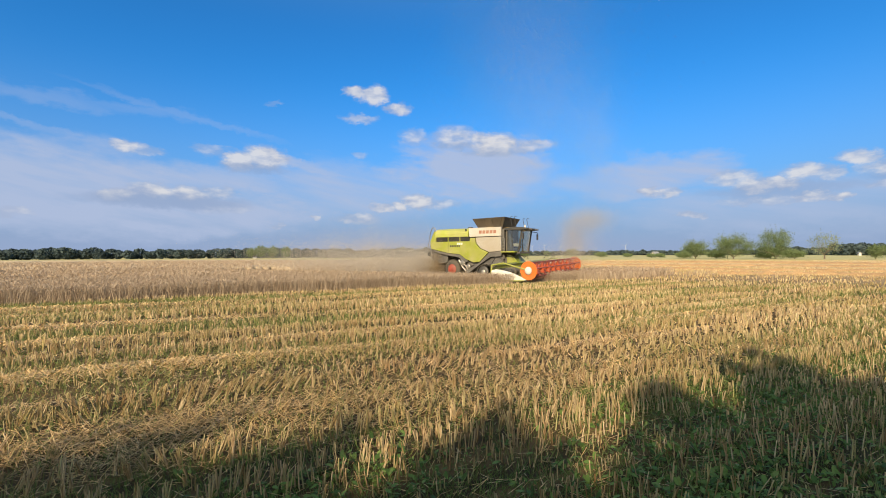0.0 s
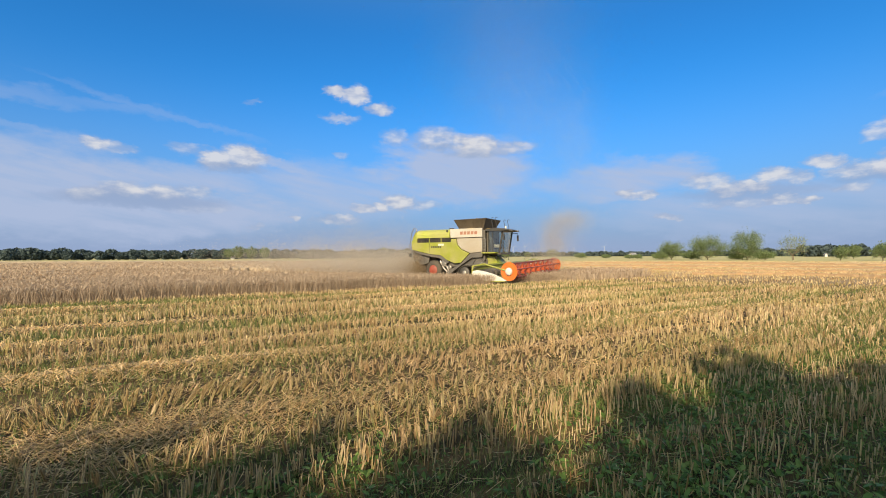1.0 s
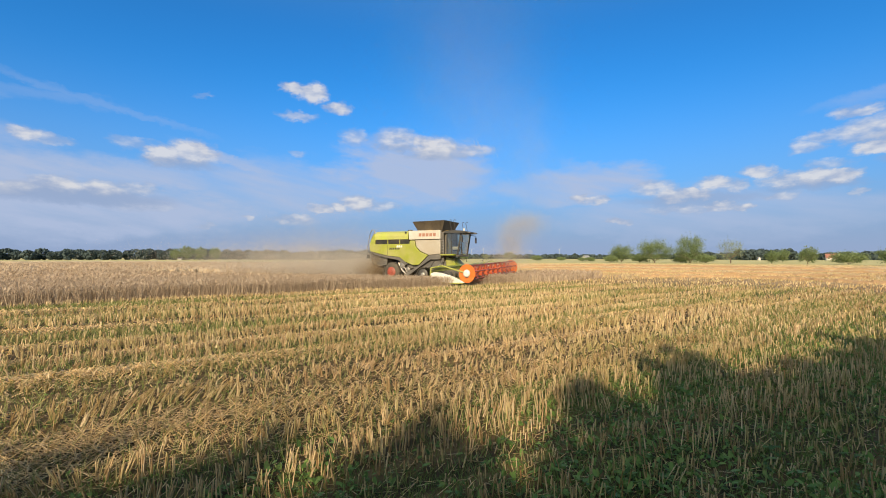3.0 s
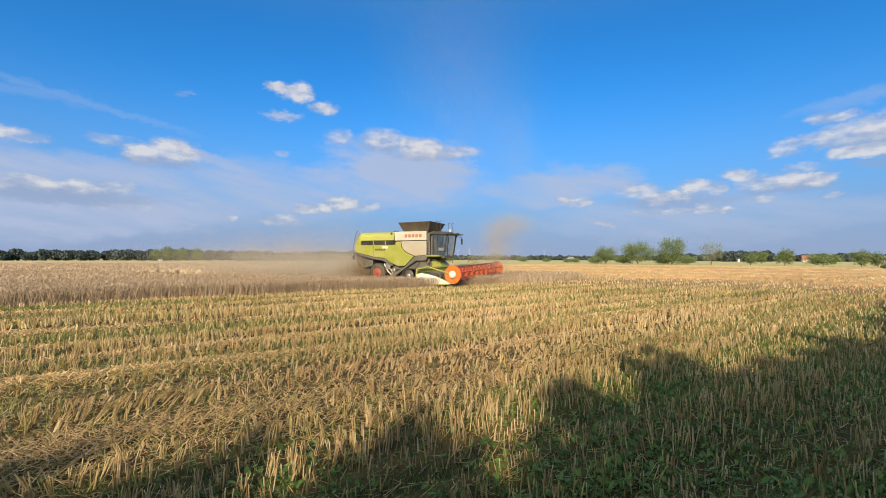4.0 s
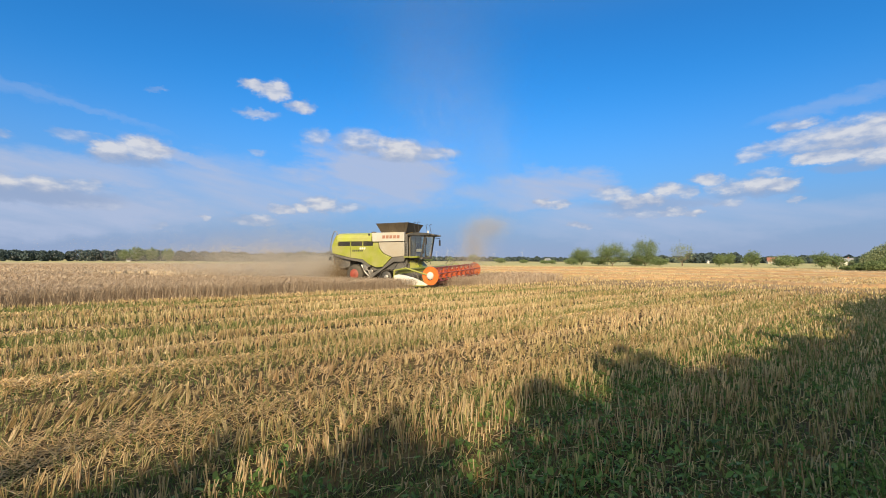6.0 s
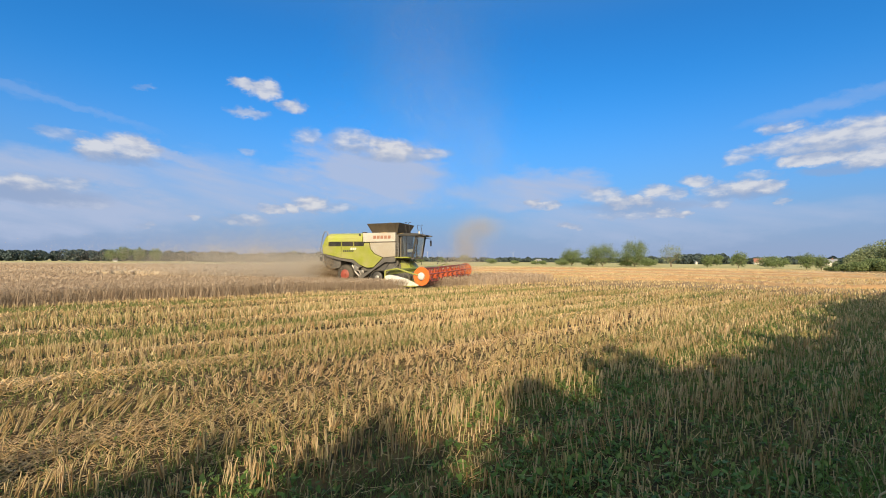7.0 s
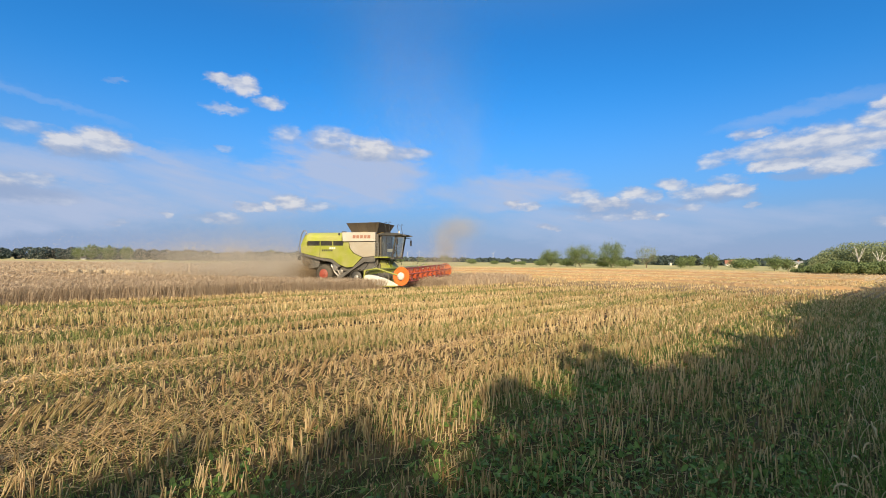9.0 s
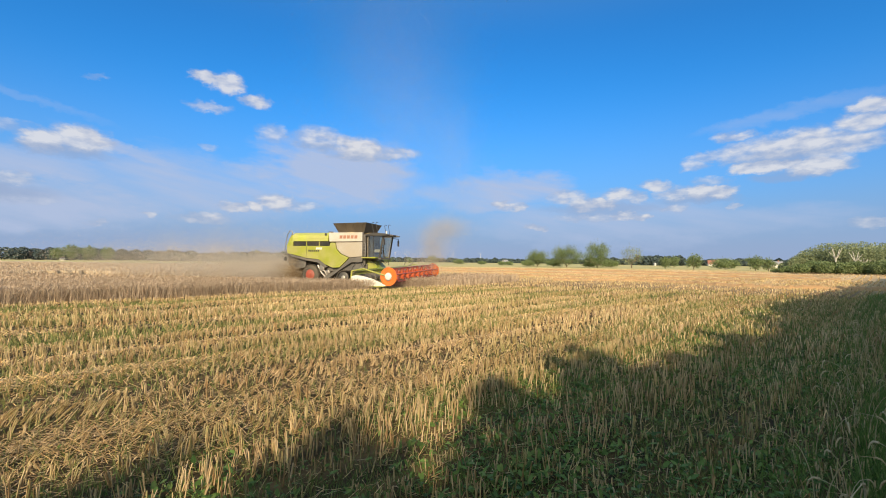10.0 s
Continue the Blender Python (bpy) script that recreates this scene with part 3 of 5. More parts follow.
def stubble_ring(r0, r1, gap, step, tillers, width, height, sides, seed):
    """Stubble of plants that stand in drill rows, each a tuft of a few cut stalks."""
    rng = np.random.default_rng(seed)
    p = row_points(r0, r1, gap, step, rng)
    u, v = p @ ALONG, p @ ACROSS
    lying = band(p)
    clump = np.sin(p[:, 0] * 2.3 + 1.3 * np.sin(p[:, 1] * 1.9)) * np.sin(p[:, 1] * 2.9 + p[:, 0])
    # some drill rows came up thin or short
    line = v - 0.35 * np.sin(u * 0.05 + 0.6)
    poor = np.clip(0.5 + 0.5 * np.sin(line * 5.2 + 1.7 * np.sin(line * 1.3)) + 0.3 * np.sin(u * 0.23 + line), 0, 1) * np.clip(1.2 - u / 16, 0.5, 1.3)
    keep = rng.random(len(p)) > poor * np.where(v < 3.9, 0.2, 0.36) + lying * 0.80 + np.clip(clump, 0, 1) * 0.3 + 0.10
    p, u, v, lying, poor = p[keep], u[keep], v[keep], lying[keep], poor[keep]
    m = len(p)
    # pushed over in the driving direction beside the wheel track
    pushed = np.exp(-((v - 7.0) / 1.3) ** 2) * np.clip(1.1 - u / 10, 0.15, 1.2) + 0.3 * np.exp(-((v - 10.0) / 0.8) ** 2)
    lean = rng.normal(0, 1, (m, 2)) * (0.10 + 0.13 * pushed + 0.38 * lying)[:, None]
    lean += np.where((v < 4.8) | (v > 9), 0.05, 0.14)[:, None] * np.stack([np.sin(p[:, 0] * 3.7 + 2 * np.sin(p[:, 1] * 2.6)), np.cos(p[:, 1] * 4.3 + 2 * np.sin(p[:, 0] * 3.1))], 1)
    lean += (pushed * (0.25 + 0.25 * np.sin(p[:, 0] * 1.3 + 2 * np.sin(p[:, 1] * 0.9))))[:, None] * ALONG
    tall = height * rng.uniform(0.72, 1.12, m) * (1 - 0.5 * lying) * (1.25 - 0.70 * poor) * np.where(v < 3.9, 0.92, 1.0)
    thick = width * np.where(v < 3.9, 1.4, 1.0)
    count = np.where(v < 3.9, rng.integers(1, 5, m), rng.integers(*tillers, m))
    p, lean, tall, thick = np.repeat(p, count, axis=0), np.repeat(lean, count, axis=0), np.repeat(tall, count), np.repeat(thick, count)
    n = len(p)
    h = tall * rng.uniform(0.7, 1.1, n)
    loose = np.where(p @ ACROSS < 3.9, 0.04, 0.011)[:, None]
    base = np.c_[p + rng.normal(0, 1, (n, 2)) * loose, np.zeros(n)]
    top = base + np.c_[(lean + rng.normal(0, 0.09, (n, 2))) * h[:, None], h]
    ob = new("stubble", sheet("stubble", *blades(base, top, thick * rng.uniform(0.65, 1.35, n), rng, sides), STRAW))
    tagged(ob, "cut golden straw stubble standing in drill rows", "stubble", kind="stuff")


stubble_ring(1.6, 12.0, 0.165, 0.125, (4, 10), 0.0110, 0.19, 3, 1)
stubble_ring(12.0, 21.0, 0.18, 0.15, (4, 9), 0.0150, 0.20, 1, 2)
stubble_ring(21.0, 34.0, 0.23, 0.19, (4, 8), 0.0195, 0.19, 1, 3)
stubble_ring(34.0, 75.0, 0.40, 0.30, (2, 6), 0.040, 0.15, 1, 4)
stubble_ring(75.0, 170.0, 0.9, 0.32, (1, 2), 0.11, 0.08, 1, 6)


def straw_litter():
    rng = np.random.default_rng(5)
    n0 = 900000
    r = np.sqrt(rng.uniform(1.6 ** 2, 26 ** 2, n0))
    a = np.radians(rng.uniform(-50, 69, n0))
    p = np.c_[r * np.sin(a), r * np.cos(a)]
    keep = (rng.random(n0) < np.where(p @ ACROSS > 9.6, 0.035, 0.07) + 0.92 * band(p)) & (rng.random(n0) < np.clip(9 / r, 0.3, 1)) & ~in_crop(p)
    p, r = p[keep], r[keep]
    n = len(p)
    length = 0.035 + 0.20 * rng.random(n) ** 2
    turn = rng.normal(ROW, 0.9, n)
    lift = rng.uniform(0.0, 0.10, n) * (0.25 + band(p))
    mid = np.c_[p, 0.012 + lift]
    half = np.c_[np.cos(turn), np.sin(turn), rng.normal(0, 0.38, n)] * length[:, None] / 2
    half[:, 2] = np.clip(half[:, 2], -mid[:, 2], 0.09)
    w = 0.0088 * np.clip(r / 6, 1, 4)
    for near, sides in ((r < 7.5, 3), (r >= 7.5, 1)):
        v, f = blades((mid - half)[near], (mid + half)[near], w[near], rng, sides, 0.9)
        ob = new("straw_litter", sheet("straw_litter", v, f, LITTER))
        tagged(ob, "loose chopped straw lying in windrows on the stubble", "straw", kind="stuff")


straw_litter()


# ---- standing wheat ----
def wheat_ring(r0, r1, count, width, seed):
    rng = np.random.default_rng(seed)
    r = np.sqrt(rng.uniform(r0 ** 2, r1 ** 2, count))
    a = np.radians(rng.uniform(-50, 48, count))
    p = np.c_[r * np.sin(a), r * np.cos(a)]
    p = p[in_crop(p)]
    n = len(p)
    h = rng.normal(0.61, 0.075, n)
    base = np.c_[p, np.zeros(n)]
    lean_to = rng.normal(0, 0.13, (n, 2)) + np.array([0.03, -0.02])
    neck = base + np.c_[lean_to, h]
    tip = neck + np.c_[rng.normal(0, 0.07, (n, 2)) + np.array([0.03, -0.02]), rng.uniform(-0.03, 0.08, n)]
    v1, f1 = blades(base, neck, width, rng, 1, 0.8)
    v2, f2 = blades(neck - np.array([0, 0, 0.02]), tip, width * 2.2, rng, 1, 0.6)
    ob = new("standing_wheat", sheet("standing_wheat", np.r_[v1, v2], np.r_[f1, f2 + len(v1)], CROP))
    tagged(ob, "ripe pale wheat standing uncut beside the stubble", "wheat", kind="stuff")


wheat_ring(17, 34, 210000, 0.0125, 11)
wheat_ring(34, 62, 80000, 0.031, 12)
wheat_ring(62, 150, 40000, 0.085, 13)


def wheat_canopy():
    """The closed mass of stems under the ears, set back from the cut edges."""
    rng = np.random.default_rng(14)
    verts, loops = [], []
    for cell, x0, x1, y0, y1 in ((0.8, -76, 28.4, 16, 72), (4.0, -280, -76, 16, 200), (4.0, -76, 8, 72, 200)):
        gx, gy = np.arange(x0, x1, cell), np.arange(y0, y1, cell)
        cx, cy = np.meshgrid(gx, gy)
        p = np.c_[cx.ravel(), cy.ravel()]
        keep = in_crop(p)
        for d in ((1.5, 0), (-1.5, 0), (0, 1.5), (0, -1.5)):
            keep &= in_crop(p + np.array(d))
        for x, y in p[keep]:
            z = 0.43 + 0.05 * noise.noise((x * 0.35, y * 0.35, 0.0)) + 0.015 * rng.random()
            k, s = len(verts), cell / 2 + 0.01
            verts += [(x - s, y - s, 0.0), (x + s, y - s, 0.0), (x + s, y + s, 0.0), (x - s, y + s, 0.0), (x - s, y - s, z), (x + s, y - s, z), (x + s, y + s, z), (x - s, y + s, z)]
            for q in ((4, 5, 6, 7), (0, 1, 5, 4), (1, 2, 6, 5), (3, 0, 4, 7)):
                loops += [k + i for i in q]
    ob = new("wheat_mass", sheet("wheat_mass", np.array(verts), np.array(loops), CROP_MASS))
    tagged(ob, "dense pale wheat stems of the uncut crop", "wheat", kind="stuff")


CROP_MASS = surface("wheat mass", (0.46, 0.36, 0.24), (0.34, 0.26, 0.16), 0.85, 0, 0.6, 9, 0.8)
wheat_canopy()


# ---- green growth ----
def weeds():
    rng = np.random.default_rng(21)
    # broad leaves in clumps, thick in the shade of the roadside trees
    n0 = 135000
    u, v = rng.uniform(-8, 40, n0), rng.uniform(0.3, 16, n0)
    p = u[:, None] * ALONG + v[:, None] * ACROSS
    keep = wedge(p, 1.9, 24) & (rng.random(n0) < np.where(v < 3.9 + 0.5 * np.sin(u * 1.7) * np.sin(u * 0.6), 0.50 - 0.38 * np.sin(u * 0.9 + 2 * np.sin(v * 1.1)), np.where(v < 5.0, 0.06, 0.006 + 0.05 * np.clip(-p[:, 0] / 5, 0, 1)))) & ~in_crop(p)
    p = p[keep]
    count = rng.integers(3, 8, len(p))
    c = np.repeat(p, count, axis=0)
    n = len(c)
    size = 0.011 + 0.042 * rng.random(n) ** 2.4 * np.where(c @ ACROSS < 4.6, 1.0, 0.55)
    cen = np.c_[c + rng.normal(0, 0.05, (n, 2)), rng.uniform(0.01, 0.09, n)]
    way = rng.uniform(0, 2 * np.pi, n)
    pitch = rng.normal(0.35, 0.35, n)
    a = np.c_[np.cos(way) * np.cos(pitch), np.sin(way) * np.cos(pitch), np.sin(pitch)]
    b = np.c_[-np.sin(way), np.cos(way), rng.normal(0, 0.3, n)]
    k = size[:, None]
    fold = np.array([0, 0, 1.0]) * k * 0.12
    ring = [cen - a * k, cen - a * k * 0.35 + b * k * 0.42 + fold, cen + a * k * 0.4 + b * k * 0.36 + fold, cen + a * k, cen + a * k * 0.4 - b * k * 0.36 + fold, cen - a * k * 0.35 - b * k * 0.42 + fold]
    ob = new("broadleaf_weeds", sheet("broadleaf_weeds", np.stack(ring, 1).reshape(-1, 3), np.arange(6 * n), GREEN, 6))
    tagged(ob, "low broad-leaved green weeds among the stubble", "weeds", kind="stuff")
    # grass blades, in patches and bands between the drill rows
    m0 = 520000
    r = np.sqrt(rng.uniform(1.7 ** 2, 46 ** 2, m0))
    a = np.radians(rng.uniform(-50, 69, m0))
    p = np.c_[r * np.sin(a), r * np.cos(a)]
    w = p @ ACROSS
    patchy = 0.5 + 0.5 * np.sin(w * 1.5 + 0.9 * np.sin(p @ ALONG * 0.21)) * (0.55 + 0.45 * np.cos(p @ ALONG * 0.17 + w * 0.5))
    keep = (rng.random(m0) < np.where(w < 4.4, 0.7, 0.55 * np.clip((2.5 - p[:, 0]) / 7, 0, 1) * np.clip((13 - w) / 5, 0, 1) + 0.12 + 0.88 * np.clip((patchy - 0.40) * 3, 0, 1)) * np.clip((38 - r) / 18, 0, 1)) & ~in_crop(p)
    p, r = p[keep], r[keep]
    m = len(p)
    h = rng.uniform(0.07, 0.19, m)
    base = np.c_[p, np.zeros(m)]
    top = base + np.c_[rng.normal(0, 0.5, (m, 2)) * h[:, None], h]
    v2, f2 = blades(base, top, 0.008 * np.clip(r / 7, 1, 4), rng, 1, 0.2)
    ob = new("weeds", sheet("weeds", v2, f2, GRASS))
    tagged(ob, "green volunteer grass growing between the stubble rows", "weeds", kind="stuff")
    # fine young grass in the shaded margin
    k0 = 120000
    u, v = rng.uniform(-4, 22, k0), rng.uniform(0.2, 4.8, k0)
    p = u[:, None] * ALONG + v[:, None] * ACROSS
    p = p[wedge(p, 1.9, 18) & (rng.random(k0) < 0.55 + 0.4 * np.sin(u * 1.3 + 2 * np.sin(v * 1.9)))]
    m = len(p)
    h = rng.uniform(0.03, 0.09, m)
    base = np.c_[p, np.zeros(m)]
    top = base + np.c_[rng.normal(0, 0.6, (m, 2)) * h[:, None], h]
    v3, f3 = blades(base, top, 0.007, rng, 1, 0.15)
    ob = new("young_grass", sheet("young_grass", v3, f3, GREEN))
    tagged(ob, "fine young green grass under the margin stubble", "grass", kind="stuff")


weeds()


def verge_grass():
    """Tall roadside grass along the field's near side, some stems with drooping seed heads."""
    rng = np.random.default_rng(22)
    n0 = 46000
    u, v = rng.uniform(-9, 40, n0), rng.uniform(-7.5, 1.0, n0)
    p = u[:, None] * ALONG + v[:, None] * ACROSS
    p = p[(np.hypot(p[:, 0], p[:, 1]) > 0.6) & (rng.random(n0) < np.clip(1.15 - v, 0.1, 1))]
    n = len(p)
    h = rng.uniform(0.12, 0.42, n)
    base = np.c_[p, np.zeros(n)]
    top = base + np.c_[rng.normal(0, 0.35, (n, 2)) * h[:, None], h]
    v1, f1 = blades(base, top, 0.011, rng, 1, 0.15)
    ob = new("verge_grass", sheet("verge_grass", v1, f1, GREEN))
    tagged(ob, "dark green grass of the field margin in shade", "grass", kind="stuff")
    # a thick stand of tall grass where the margin comes nearest
    n1 = 46000
    u, v = rng.uniform(1.9, 9.5, n1), 0.12 - 2.6 * rng.random(n1)
    p = u[:, None] * ALONG + v[:, None] * ACROSS
    p = p[np.hypot(p[:, 0], p[:, 1]) > 1.9]
    h = rng.uniform(0.18, 0.5, len(p)) * np.clip(0.35 - (p @ ACROSS), 0.35, 1)
    base = np.c_[p, np.zeros(len(p))]
    top = base + np.c_[rng.normal(0, 0.42, (len(p), 2)) * h[:, None], h]
    v2, f2 = blades(base, top, 0.010, rng, 1, 0.12)
    ob = new("tall_grass", sheet("tall_grass", v2, f2, GREEN))
    tagged(ob, "thick stand of tall dark green margin grass", "grass", kind="stuff")
    bm = bmesh.new()
    for k in range(120):
        uu, vv = (rng.uniform(3.2, 5.0), rng.uniform(-0.8, 0.1)) if k < 40 else (rng.uniform(4, 15), rng.uniform(-0.8, 0.45))
        q = uu * ALONG + vv * ACROSS
        if math.hypot(q[0], q[1]) < 2.3:
            continue
        tall, way, bow = rng.uniform(0.5, 1.05), rng.uniform(0, 6.28), rng.uniform(0.12, 0.42)
        line = []
        for i in range(8):
            s = i / 7
            out = bow * s ** 2.2
            line.append((q[0] + math.cos(way) * out, q[1] + math.sin(way) * out, tall * (s - 0.22 * s ** 4 * (1 + bow))))
        tube(line, 0.0042, 4, bm, 0.5)
        end, before = Vector(line[-1]), Vector(line[-2])
        d = (end - before).normalized()
        long = rng.uniform(0.6, 1.3)
        droop = [end, end + (d * 0.035 + Vector((0, 0, -0.012))) * long, end + (d * 0.06 + Vector((0, 0, -0.045))) * long, end + (d * 0.07 + Vector((0, 0, -0.085))) * long]
        tube(droop, 0.009 * long, 5, bm, 0.45)
    for k in range(38):
        q = (2.9 + rng.normal(0, 0.2)) * ALONG + (0.22 + rng.normal(0, 0.14)) * ACROSS
        tall, way, bow = rng.uniform(0.55, 0.95), radians(rng.normal(-48, 32)), rng.uniform(0.25, 0.85)
        line = [(q[0] + math.cos(way) * bow * (i / 9) ** 1.7, q[1] + math.sin(way) * bow * (i / 9) ** 1.7, tall * (i / 9 - 0.30 * bow * (i / 9) ** 3.5)) for i in range(10)]
        tube(line, 0.0060, 5, bm, 0.45)
        end, d = Vector(line[-1]), (Vector(line[-1]) - Vector(line[-2])).normalized()
        tube([end, end + d * 0.04 + Vector((0, 0, -0.015)), end + d * 0.06 + Vector((0, 0, -0.05)), end + d * 0.065 + Vector((0, 0, -0.10))], 0.0085, 5, bm, 0.45)
    ob = part("seed_grass", bm, DRY)
    tagged(ob, "dry arching grass stems with drooping pale seed heads", "grass", kind="stuff")


verge_grass()


# ---- combine harvester ----
def mirror_pair(name, make, material, parent, label=""):
    """The same part on the right (minus y) and on the left of the machine."""
    for side in (-1, 1):
        part(name, make(side), material, parent, label)


def sided(outline, inner, outer, bevel=0.015):
    return lambda s: slab(outline, *sorted((s * inner, s * outer)), bevel)


def rear_wheel(parent, side):
    y0, y1 = sorted((side * 1.02, side * 1.52))
    w = y1 - y0
    tyre = lathe([(y0, 0.46), (y0 + 0.02, 0.62), (y0 + 0.09, 0.755), (y0 + 0.16, 0.785), (y1 - 0.16, 0.785), (y1 - 0.09, 0.755), (y1 - 0.02, 0.62), (y1, 0.46)], 0, 0.79, 40)
    t = part("wheel", tyre, RUBBER, parent, "dusty lugged rear tyre", True)
    lugs = bmesh.new()
    for k in range(22):
        for half in (-1, 1):
            a = 2 * math.pi * (k + 0.25 * half) / 22
            m = Matrix.Translation((0, 0, 0.79)) @ Matrix.Rotation(a, 4, "Y") @ Matrix.Translation((0, (y0 + y1) / 2 + half * w * 0.22, 0.79)) @ Matrix.Rotation(half * 0.6, 4, "Z") @ Matrix.Diagonal((0.06, w * 0.46, 0.05, 1))
            bmesh.ops.create_cube(lugs, size=1, matrix=m)
    part("tread", lugs, RUBBER, t)
    out = side * 1.55
    rim = lathe(sorted([(out, 0.36), (out - side * 0.03, 0.42), (out - side * 0.10, 0.40), (out - side * 0.2, 0.30)]), 0, 0.79, 28)
    part("rim", rim, PAINT_RED, t, "red steel rim", True)
    hub = lathe(sorted([(out + side * 0.05, 0.11), (out - side * 0.02, 0.15), (out - side * 0.12, 0.16)]), 0, 0.79, 16)
    part("hub", hub, PAINT_RED, t)


def track_unit(parent, side):
    y0, y1 = sorted((side * 1.00, side * 1.62))
    # belt round two large wheels
    xa, xb, r, n = 3.15, 5.40, 0.585, 14
    loop = []
    for k in range(n + 1):
        a = math.pi / 2 + math.pi * k / n
        loop.append((xa + r * math.cos(a), 0.60 + r * math.sin(a)))
    for k in range(n + 1):
        a = -math.pi / 2 + math.pi * k / n
        loop.append((xb + r * math.cos(a), 0.60 + r * math.sin(a)))
    cx, cz = (xa + xb) / 2, 0.60
    inner = [(x + (xa - x if x < xa else xb - x if x > xb else 0) * 0.09, cz + (z - cz) * 0.91) for x, z in loop]
    bm = bmesh.new()
    ring = [[bm.verts.new((x, y, z)) for x, z in o] for o, y in ((loop, y0), (loop, y1), (inner, y1), (inner, y0))]
    m = len(loop)
    for a, b in zip(ring, ring[1:] + ring[:1]):
        for k in range(m):
            bm.faces.new((a[k], a[(k + 1) % m], b[(k + 1) % m], b[k]))
    for k in range(m):
        x, z = loop[k]
        j = (k + 1) % m
        steps = 6 if math.hypot(loop[j][0] - x, loop[j][1] - z) > 1 else 1
        for s in range(steps):
            f = (s + 0.5) / steps
            px, pz = x + (loop[j][0] - x) * f, z + (loop[j][1] - z) * f
            ang = math.atan2(loop[j][1] - z, loop[j][0] - x)
            bmesh.ops.create_cube(bm, size=1, matrix=Matrix.Translation((px, (y0 + y1) / 2, pz)) @ Matrix.Rotation(-ang, 4, "Y") @ Matrix.Diagonal((0.06, y1 - y0, 0.06, 1)))
    unit = part("track", bm, RUBBER, parent, "rubber crawler track")
    for x, rad, z in ((xa, 0.51, 0.60), (xb, 0.51, 0.60)):
        ys = side * 1.60
        part("wheel", lathe(sorted([(side * 1.05, rad), (ys - side * 0.05, rad), (ys, rad - 0.06), (ys - side * 0.10, rad - 0.12), (ys - side * 0.12, 0.2)]), x, z, 28), BLACK, unit, "", True)
        part("hub", lathe(sorted([(ys - side * 0.14, 0.27), (ys - side * 0.02, 0.23), (ys + side * 0.03, 0.12)]), x, z, 18), STEEL, unit, "dull steel hub", True)
    for x in (3.85, 4.28, 4.70):
        part("roller", lathe(sorted([(side * 1.08, 0.23), (side * 1.55, 0.23), (side * 1.58, 0.12)]), x, 0.31, 20), BLACK, unit, "", True)
    part("bracket", slab([(3.9, 0.62), (4.1, 0.98), (4.5, 0.98), (4.75, 0.62), (4.45, 0.70), (4.3, 0.52), (4.15, 0.70)], *sorted((side * 1.45, side * 1.57)), 0.015), PAINT_GREEN, unit, "green suspension bracket")


